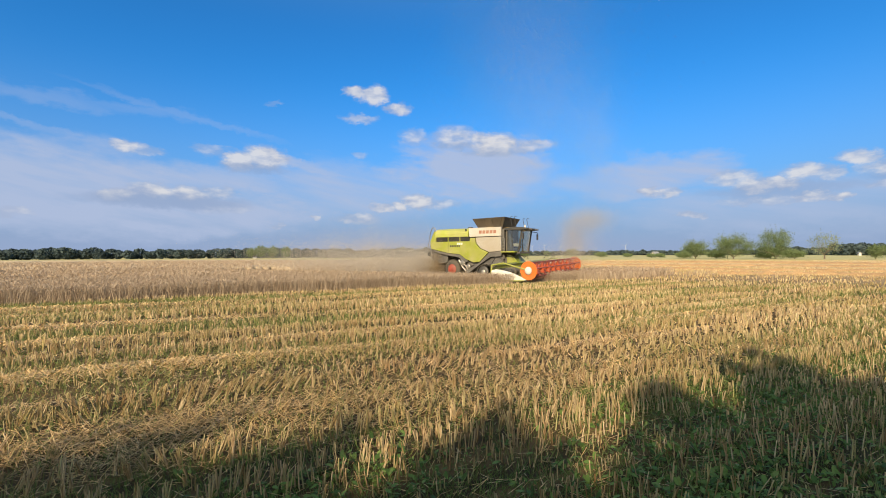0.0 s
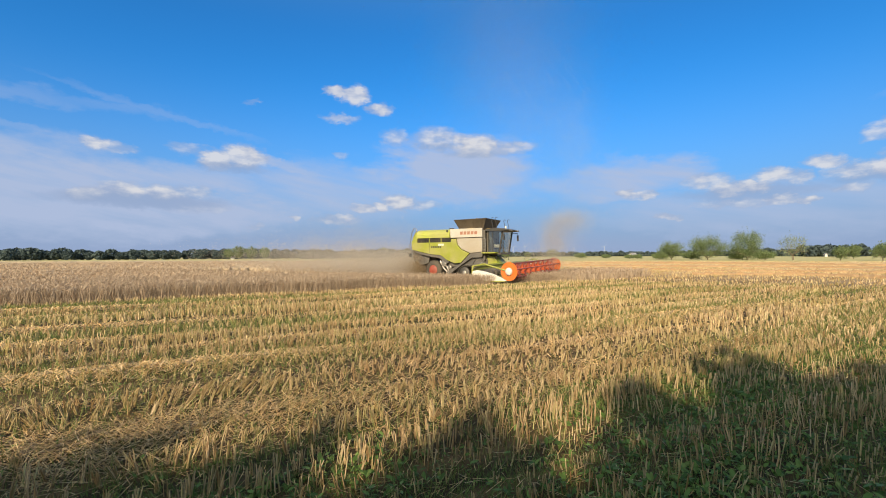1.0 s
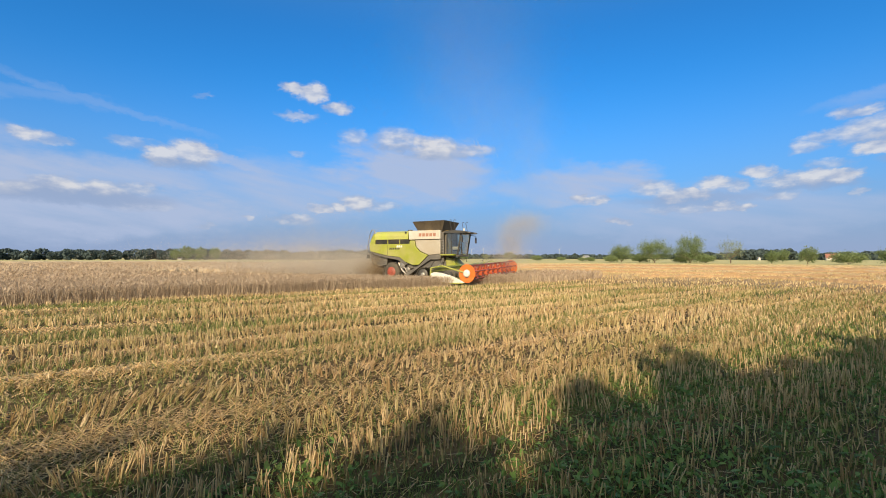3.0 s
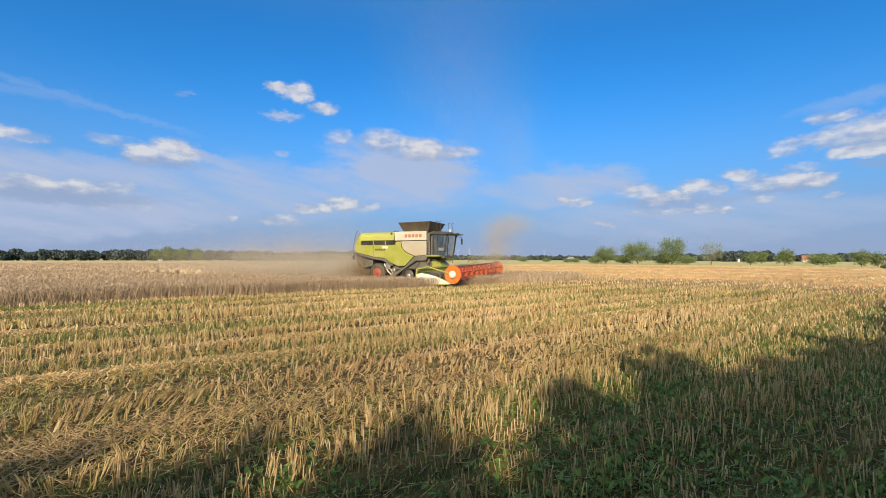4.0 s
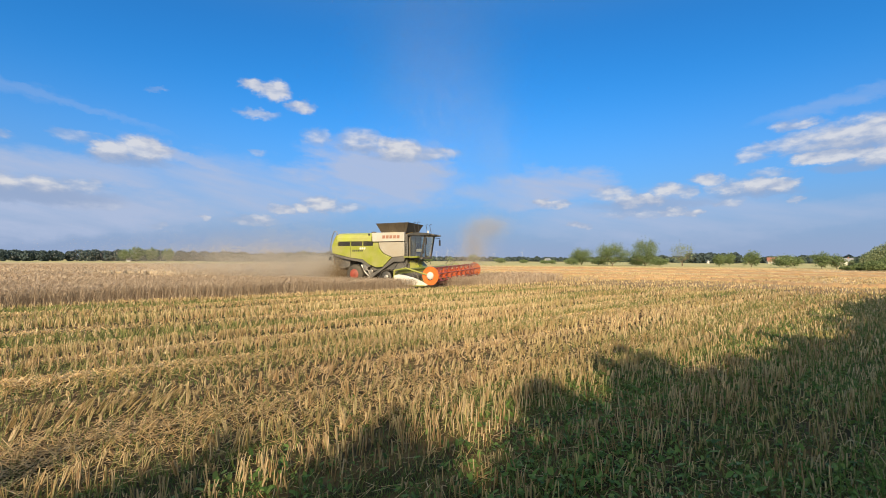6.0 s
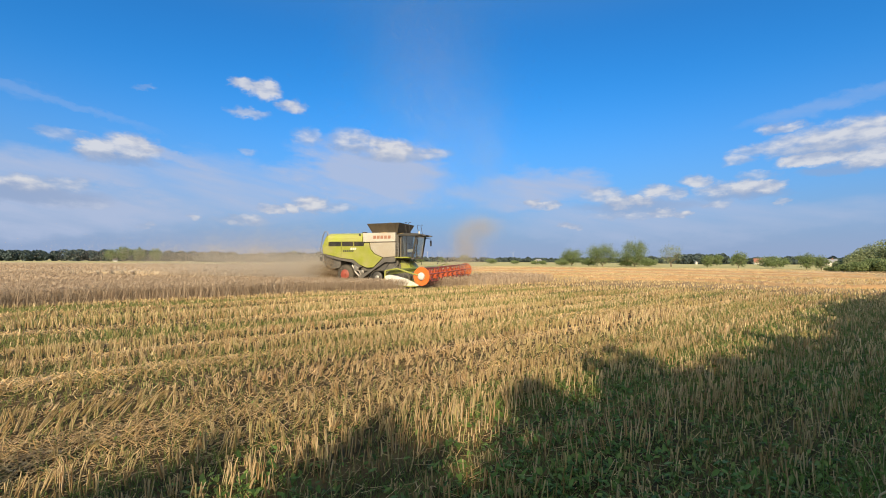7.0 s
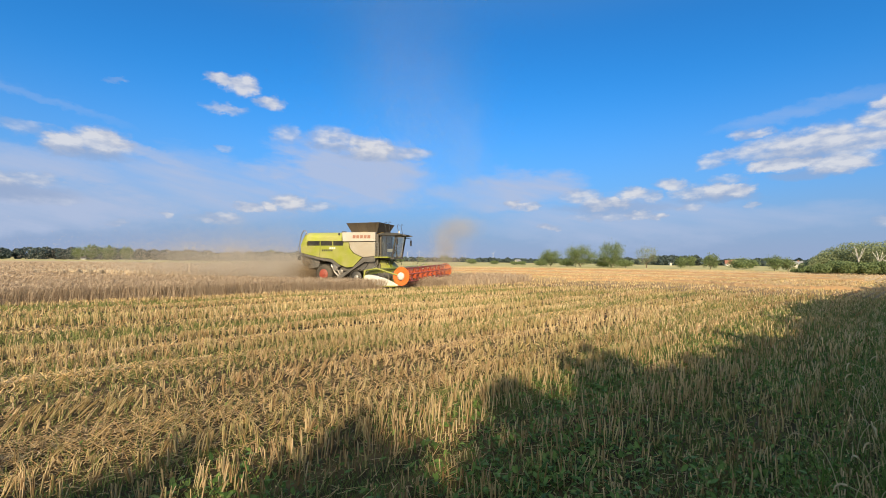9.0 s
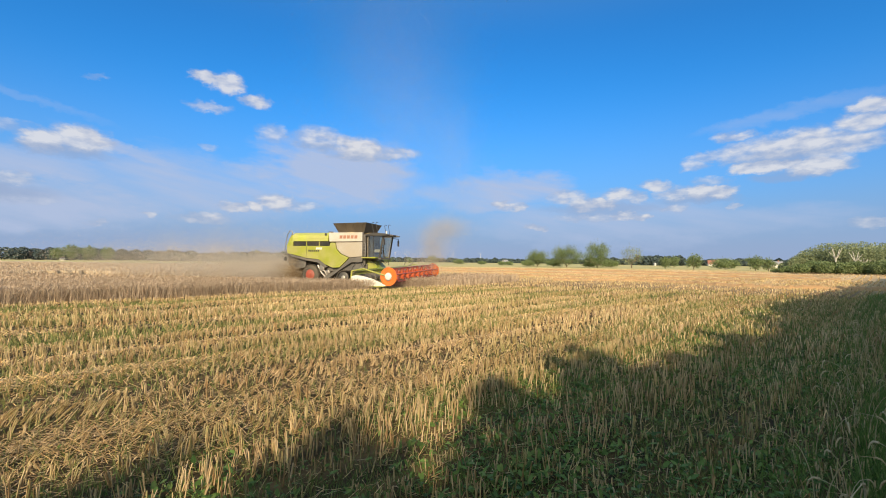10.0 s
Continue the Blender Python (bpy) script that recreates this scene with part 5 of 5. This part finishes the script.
def tree(name, label, height, spread, seed, leaf_count, leaf_size, material, trunk_share=0.16, ragged=0.35, group="", bark=BARK, low=0.12, shoots=0, masses=120):
    rng = np.random.default_rng(seed)
    top = thing(name, label, "tree", group)
    bm = bmesh.new()
    ends = []
    fork = height * trunk_share
    tube([(0, 0, -0.1), (0.05, 0.03, fork * 0.6), (0.02, 0.05, fork)], height * 0.028, 8, bm, 0.75)
    for k in range(6):
        a = 2 * math.pi * k / 6 + rng.uniform(-0.3, 0.3)
        slope = rng.uniform(0.45, 1.3)
        grow(bm, (0.02, 0.05, fork * rng.uniform(0.75, 1)), (math.cos(a), math.sin(a), slope), height * 0.3, height * 0.013, 2, rng, ends)
    part("trunk", bm, bark, top)
    e = np.array([tuple(v) for v in ends])
    # bring the limbs' ends into the tree's own outline
    extra = rng.normal(0, 1, (masses, 3))
    extra /= np.linalg.norm(extra, axis=1)[:, None]
    extra = extra * rng.uniform(0.45, 1, (masses, 1)) * np.array([spread, spread, height * 0.42]) + np.array([0, 0, height * 0.56])
    e = np.r_[e * np.array([spread / max(1e-3, np.abs(e[:, :2]).max())] * 2 + [0.9 * height / e[:, 2].max()]), extra]
    e = e[e[:, 2] > height * low]
    pick = rng.integers(0, len(e), leaf_count)
    c = e[pick] + rng.normal(0, 1, (leaf_count, 3)) * np.array([spread, spread, height * 0.5]) * ragged * 0.28
    c[:, 2] = np.clip(c[:, 2], height * low * 0.8, None)
    if shoots:
        # upright water shoots that stand out of the crown
        start = e[np.argsort(-e[:, 2] + rng.normal(0, height * 0.12, len(e)))[:shoots]]
        reach = np.linspace(0, 1, 9)[None, :, None] * rng.uniform(0.10, 0.24, (len(start), 1, 1)) * height
        way = np.array([0, 0, 1.0]) + rng.normal(0, 0.22, (len(start), 1, 3))
        c = np.r_[c, (start[:, None, :] + reach * way).reshape(-1, 3) + rng.normal(0, 0.08, (len(start) * 9, 3))]
    v, f = leaves(c, leaf_size * rng.uniform(0.6, 1.3, len(c)), rng, 0.9)
    crown = new("crown", sheet("crown", v, f, material))
    crown.parent = top
    return top


def place_tree(model, azimuth, distance, scale, turn, label=""):
    x, y = at_bearing(azimuth, distance)
    ob = copy_thing(model, pose(x, y, 0, 0, 0, turn) @ Matrix.Diagonal((scale, scale, scale, 1)))
    if label:
        ob["label"] = label
    return ob


def orchard():
    g = "fruit trees along the field edge"
    broad = tree("fruit_tree", "broad old fruit tree with low green crown beside the field", 8.6, 5.6, 31, 8000, 0.25, LEAF, 0.08, 0.55, g, BARK, 0.03, 150, 30)
    tall = tree("fruit_tree", "tall old fruit tree with ragged upright shoots", 9.6, 5.4, 32, 8000, 0.25, LEAF, 0.08, 0.55, g, BARK, 0.03, 170, 30)
    thin = tree("fruit_tree", "sparse half-bare fruit tree with thin crown", 7.8, 4.4, 33, 1700, 0.22, LEAF_GREY, 0.2, 0.6, g, BARK, 0.12, 40)
    small = tree("fruit_tree", "small round fruit tree with green crown on short trunk", 4.8, 2.5, 34, 3000, 0.22, LEAF, 0.16, 0.5, g, BARK, 0.12, 30, 26)
    bush = tree("shrub", "dark low shrub at the field edge", 3.4, 3.4, 35, 3600, 0.24, LEAF, 0.06, 0.5, "shrubs along the field edge", BARK, 0.02)
    place_tree(broad, 33.5, 193, 1.06, 40)
    place_tree(tall, 37.15, 195, 1.08, 100)
    place_tree(broad, 29.9, 213, 0.90, 200, "ragged fruit tree with low green crown beside the field")
    place_tree(thin, 41.0, 197, 1.06, 0)
    for az_, d, s, r in ((44.6, 188, 0.92, 10), (47.5, 185, 1.1, 80), (53.2, 164, 0.92, 150), (54.3, 168, 0.8, 210), (45.5, 260, 1.2, 20)):
        place_tree(small, az_, d, s, r)
    for az_, d, s, r in ((50.5, 181, 1.2, 60), (28.7, 205, 0.9, 30), (31.9, 198, 1.0, 0), (36.2, 197, 0.8, 90), (38.7, 190, 1.0, 120), (26.3, 248, 0.75, 10), (25.4, 255, 0.7, 50), (22.8, 296, 0.8, 70), (19.8, 302, 1.1, 30), (8.0, 390, 1.2, 20), (5.0, 380, 1.3, 90)):
        place_tree(bush, az_, d, s, r)
    for az_, d, s, r in ((16.4, 388, 0.86, 70), (10.6, 415, 0.66, 200), (13.4, 403, 0.6, 140), (1.6, 250, 0.92, 10), (0.2, 270, 0.7, 60)):
        place_tree(broad, az_, d, s, r, "round green tree standing alone beyond the field")
    for m in (broad, tall, thin, small, bush):
        for o in (*m.children_recursive, m):
            bpy.data.objects.remove(o)


orchard()


def tree_row_left():
    g = "pale green trees before the far wood"
    m = tree("young_tree", "pale green young tree before the far wood", 10.0, 4.5, 41, 1500, 0.6, LEAF, 0.2, 0.5, g)
    for az_, d, s, r in ((-23.6, 372, 0.85, 0), (-22.6, 372, 1.05, 70), (-21.2, 371, 1.0, 140), (-19.7, 371, 0.95, 30), (-5.3, 470, 1.15, 80), (-4.2, 480, 0.95, 20), (-8.5, 470, 0.6, 10), (-10.5, 470, 0.6, 90)):
        place_tree(m, az_, d, s, r)
    for o in (*m.children_recursive, m):
        bpy.data.objects.remove(o)


tree_row_left()


def wood(name, label, a0, a1, distance, height, count, clump, size, material, seed, depth=25, rise=0):
    """A far wood: many crowns of small clumps, with an uneven top."""
    rng = np.random.default_rng(seed)
    az_ = a0 + (np.arange(count) + rng.uniform(-0.6, 0.6, count)) * (a1 - a0) / count
    d = distance + rng.uniform(0, depth, count)
    h = height * rng.uniform(0.58, 1.12, count)
    if rise:
        h *= np.clip(0.4 + 0.6 * (az_ - a0) / rise, 0.35, 1)
    cs = []
    for a, r, t in zip(az_, d, h):
        x, y = at_bearing(a, r)
        w = t * rng.uniform(0.42, 0.75)
        q = rng.normal(0, 1, (clump, 3))
        q /= np.linalg.norm(q, axis=1)[:, None]
        q *= rng.uniform(0.7, 1.0, (clump, 1))
        c = q * np.array([w, w, t * 0.5]) + np.array([x, y, t * 0.52])
        c[:, 2] = np.clip(c[:, 2], 0.3, None)
        cs.append(c)
    c = np.concatenate(cs)
    v, f = leaves(c, size * rng.uniform(0.6, 1.4, len(c)), rng, 1.2)
    ob = new(name, sheet(name, v, f, material))
    tagged(ob, label, "wood", kind="stuff")


wood("far_wood", "dark green wood along the horizon", -52, 2, 425, 8.6, 120, 520, 1.15, LEAF_HAZED, 51, 40)
wood("far_wood", "dense dark wood block at the far edge of the crop", -15.4, -3.6, 398, 7.2, 44, 620, 1.1, LEAF_HAZED, 57, 14)
wood("far_wood", "wood low on the horizon, tinted blue-green with haze", -2, 50, 900, 9.0, 190, 120, 4.0, LEAF_HAZED, 52, 120)
wood("far_wood", "dark green wooded rise behind the fruit trees", 36, 72, 640, 8.6, 170, 150, 3.4, LEAF_HAZED, 53, 120)
wood("far_wood", "dark rounded wood behind the orchard", 41.8, 46.3, 520, 10.0, 26, 220, 2.0, LEAF_HAZED, 54, 40)
wood("hedgerow", "grey-green willow scrub at the field corner", 54.6, 67, 131, 2.9, 64, 1100, 0.20, LEAF, 55, 9, 3)
wood("hedgerow", "tall scrub with olive foliage at the field corner", 55.6, 67, 146, 7.3, 50, 2100, 0.21, LEAF_GREY, 56, 12, 3.2)


def dead_tree(azimuth, distance, height, seed):
    rng = np.random.default_rng(seed)
    x, y = at_bearing(azimuth, distance)
    top = thing("dead_tree", "bleached bare dead tree among green scrub", "tree", "dead trees in the scrub", pose(x, y, 0))
    bm = bmesh.new()
    tube([(0, 0, 0), (0.1, 0, height * 0.35), (0.0, 0.1, height * 0.55)], 0.22, 8, bm, 0.7)
    part("trunk", bm, PALE_BARK, top)
    for k in range(6):
        a = k * 1.05 + rng.uniform(-0.3, 0.3)
        bm = bmesh.new()
        tube([(0, 0.1, height * 0.5), (0.5 * math.cos(a), 0.5 * math.sin(a), height * 0.68), (rng.uniform(0.7, 1.3) * math.cos(a), 1.2 * math.sin(a), height * rng.uniform(0.75, 1.0))], 0.10, 6, bm, 0.4)
        part("limb", bm, PALE_BARK, top)


dead_tree(59.6, 139, 6.4, 61)
dead_tree(61.0, 139, 5.4, 62)
dead_tree(61.6, 139, 4.2, 63)


def house(azimuth, distance, length, width, eaves, ridge, turn, roof_mat, label):
    x, y = at_bearing(azimuth, distance)
    h = thing("house", label, "house", "houses beyond the field", pose(x, y, 0, 0, 0, turn))
    a, b = length / 2, width / 2
    bm = bmesh.new()
    low_ = [bm.verts.new((sx * a, sy * b, 0)) for sx, sy in ((-1, -1), (1, -1), (1, 1), (-1, 1))]
    up_ = [bm.verts.new((sx * a, sy * b, eaves)) for sx, sy in ((-1, -1), (1, -1), (1, 1), (-1, 1))]
    tops = [bm.verts.new((sx * a, 0, ridge)) for sx in (-1, 1)]
    for k in range(4):
        bm.faces.new((low_[k], low_[(k + 1) % 4], up_[(k + 1) % 4], up_[k]))
    bm.faces.new((up_[0], tops[0], up_[3]))
    bm.faces.new((up_[1], up_[2], tops[1]))
    part("wall", bm, PLASTER, h)
    for s in (-1, 1):
        bm = bmesh.new()
        e = 0.5
        pts = [(-a - e, s * (b + e), eaves - 0.35), (a + e, s * (b + e), eaves - 0.35), (a + e, 0, ridge + 0.1), (-a - e, 0, ridge + 0.1)]
        lo_ = [bm.verts.new(p) for p in pts]
        hi_ = [bm.verts.new((p[0], p[1], p[2] + 0.25)) for p in pts]
        bm.faces.new(lo_)
        bm.faces.new(hi_[::-1])
        for k in range(4):
            bm.faces.new((lo_[k], lo_[(k + 1) % 4], hi_[(k + 1) % 4], hi_[k]))
        part("roof", bm, roof_mat, h)
        for k in range(max(2, int(length / 3.5))):
            wx = -a + (k + 0.5) * length / max(2, int(length / 3.5))
            part("window", box(wx - 0.6, wx + 0.6, s * b - 0.06, s * b + 0.06, 1.1, 2.4, 0.0), BLACK, h)
    if length > 6:
        part("chimney", box(a * 0.3, a * 0.3 + 0.8, -0.4, 0.4, ridge - 0.8, ridge + 1.1, 0.03), ROOF_RED, h)


house(49.4, 560, 11, 8, 2.4, 6.0, -41, ROOF_RED, "farmhouse with red tiled roof behind trees")
house(54.9, 420, 8, 6, 2.6, 4.4, -30, ROOF_GREY, "low white house with grey roof behind trees")
house(38.9, 480, 1.7, 1.5, 1.8, 2.6, 20, PLASTER, "small white house behind the fruit trees")
house(43.5, 500, 2.2, 1.8, 2.0, 2.7, 70, ROOF_GREY, "pale house before the dark wood")
house(-23.2, 368, 1.7, 1.4, 1.1, 1.6, 20, ROOF_GREY, "small pale shed before the far wood")
house(25.8, 330, 3.6, 3, 2.4, 3.4, 20, ROOF_GREY, "small pale hut beyond the field")


def turbine(azimuth, distance, hub, turn, spin):
    x, y = at_bearing(azimuth, distance)
    t = thing("wind_turbine", "white wind turbine standing far off on the horizon", "wind turbine", "wind farm on the horizon", pose(x, y, 0, 0, 0, turn))
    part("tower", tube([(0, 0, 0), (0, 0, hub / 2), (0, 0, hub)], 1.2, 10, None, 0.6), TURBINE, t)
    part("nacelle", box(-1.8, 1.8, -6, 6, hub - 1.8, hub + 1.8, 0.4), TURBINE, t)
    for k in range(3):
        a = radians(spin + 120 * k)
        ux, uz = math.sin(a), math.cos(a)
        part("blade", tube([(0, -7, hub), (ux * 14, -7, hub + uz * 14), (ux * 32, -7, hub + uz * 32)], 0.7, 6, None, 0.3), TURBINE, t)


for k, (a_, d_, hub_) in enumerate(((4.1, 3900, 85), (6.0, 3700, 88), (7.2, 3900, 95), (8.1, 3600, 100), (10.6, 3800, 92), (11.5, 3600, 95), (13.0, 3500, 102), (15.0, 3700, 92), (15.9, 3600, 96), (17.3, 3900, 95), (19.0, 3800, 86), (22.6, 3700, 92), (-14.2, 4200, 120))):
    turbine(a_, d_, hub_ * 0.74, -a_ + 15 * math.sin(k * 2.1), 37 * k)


def roadside_trees():
    """The row of trees behind the camera that shades the field margin."""
    g = "roadside trees behind the field margin"
    rng = np.random.default_rng(80)
    models = [tree("roadside_tree", "leafy roadside tree shading the field margin", 7.0, 1.9, 72 + k, 1900, 0.47, LEAF, 0.16, 0.2, g, BARK, 0.05) for k in range(3)]
    # how far the shade reaches into the field along the row
    reach_at = (-30, -3, -1.8, -0.6, 0.6, 1.8, 3, 4.2, 5.4, 6.6, 7.8, 9, 10.2, 11.4, 12.6, 13.8, 15, 16.2, 17.4, 18.6, 21, 24, 28, 34, 44, 90)
    reach_to = (5.90, 5.90, 5.88, 5.30, 4.40, 3.80, 3.40, 4.35, 5.00, 4.65, 4.20, 3.35, 3.79, 3.77, 3.64, 3.43, 3.28, 3.23, 3.32, 3.69, 4.32, 4.44, 4.60, 4.48, 3.56, 1.50)
    slope = 1.963
    for k, u in enumerate((*np.arange(-32, 20, 1.0), *np.arange(20, 90, 2.0))):
        u, v = u + rng.uniform(-0.3, 0.3), -6.6 + rng.uniform(-0.4, 0.4)
        far = float(np.interp(u + slope * 0.694 * 5.7, reach_at, reach_to)) + rng.uniform(-0.15, 0.15)
        tall = (far - v - SHADE_TRIM) / (slope * 0.719)
        q = u * ALONG + v * ACROSS
        copy_thing(models[k % 3], pose(q[0], q[1], 0, 0, 0, rng.uniform(0, 360)) @ Matrix.Diagonal((0.95, 0.95, tall / 7.0, 1)))
    for m in models:
        for o in (*m.children_recursive, m):
            bpy.data.objects.remove(o)


SHADE_TRIM = 0.72
roadside_trees()


# ---- dust ----
def dust_cloud(name, label, count, size, seed, puffs_, material=CHAFF):
    """Fine chaff and dust hanging in the air: a great many loose grains."""
    rng = np.random.default_rng(seed)
    weights = np.array([p[6] for p in puffs_], dtype=float)
    n_each = (weights / weights.sum() * count).astype(int)
    cs = []
    for (f, l, z, sf, sl, sz, _), n in zip(puffs_, n_each):
        q = rng.normal(0, 1, (n, 3)) * np.array([sf, sl, sz]) + np.array([f, l, z])
        # wisps: the grains gather in drifting strands
        q[:, 0] += 0.35 * sf * np.sin(q[:, 2] * 1.7 + q[:, 1])
        q[:, 2] += 0.3 * sz * np.sin(q[:, 0] * 1.1 + 2 * np.sin(q[:, 1]))
        cs.append(q)
    c = np.concatenate(cs)
    c = c[c[:, 2] > 0.1]
    xy = ORIGIN + c[:, :1] * FWD + c[:, 1:2] * LEFT
    n = len(c)
    corner = rng.normal(0, 1, (n, 3, 3))
    corner = corner / np.linalg.norm(corner, axis=2)[:, :, None] * (size * 0.75 * rng.uniform(0.6, 1.4, n))[:, None, None]
    v = (np.c_[xy, c[:, 2]][:, None, :] + corner).reshape(-1, 3)
    ob = new(name, sheet(name, v, np.arange(3 * n), material, 3))
    tagged(ob, label, "dust", kind="stuff")


dust_cloud("dust_cloud", "dense tan dust and chaff drifting behind the combine", 250000, 0.0367, 81, [
    (-3.4, -0.5, 1.0, 1.0, 1.4, 0.6, 2.0), (-6.5, 0.5, 1.2, 2.2, 2.4, 0.8, 2.8), (-12, 2, 1.5, 4.0, 4.0, 0.9, 3.2), (-20, 4, 1.7, 5, 5, 1.0, 2.8)])
dust_cloud("dust_cloud", "thin tan dust hanging over the uncut crop", 150000, 0.021, 84, [
    (-9, 2, 3.0, 4, 3, 1.5, 1.7), (-15, 4, 2.8, 5, 4, 1.3, 1.3)])
dust_cloud("dust_plume", "thin brown dust plume rising over the reel", 170000, 0.0169, 82, [
    (8.4, 4.0, 3.0, 0.6, 0.8, 1.0, 1.2), (9.9, 4.2, 4.9, 0.9, 0.9, 0.55, 1.2), (8.2, 3, 1.9, 1.1, 1.5, 0.6, 1.0), (9.2, 4, 3.9, 0.9, 1.2, 0.9, 0.9)])
dust_cloud("dust_plume", "faint haze of dust high in the air", 150000, 0.0254, 83, [
    (5.5, 8, 15, 3.0, 3, 4.0, 1.0), (2.6, 8, 22, 3.9, 3, 4.5, 1.3), (9.5, 8, 12, 1.0, 2, 3.0, 0.3)])
dust_cloud("falling_chaff", "brown chopped straw falling behind the rear wheel", 15000, 0.04, 85, [
    (-1.75, -0.9, 1.25, 0.30, 0.5, 0.5, 1.6), (-2.0, -0.6, 0.7, 0.45, 0.7, 0.4, 1.4), (-2.7, -0.2, 0.6, 0.6, 0.9, 0.35, 0.8)], CHAFF_BROWN)
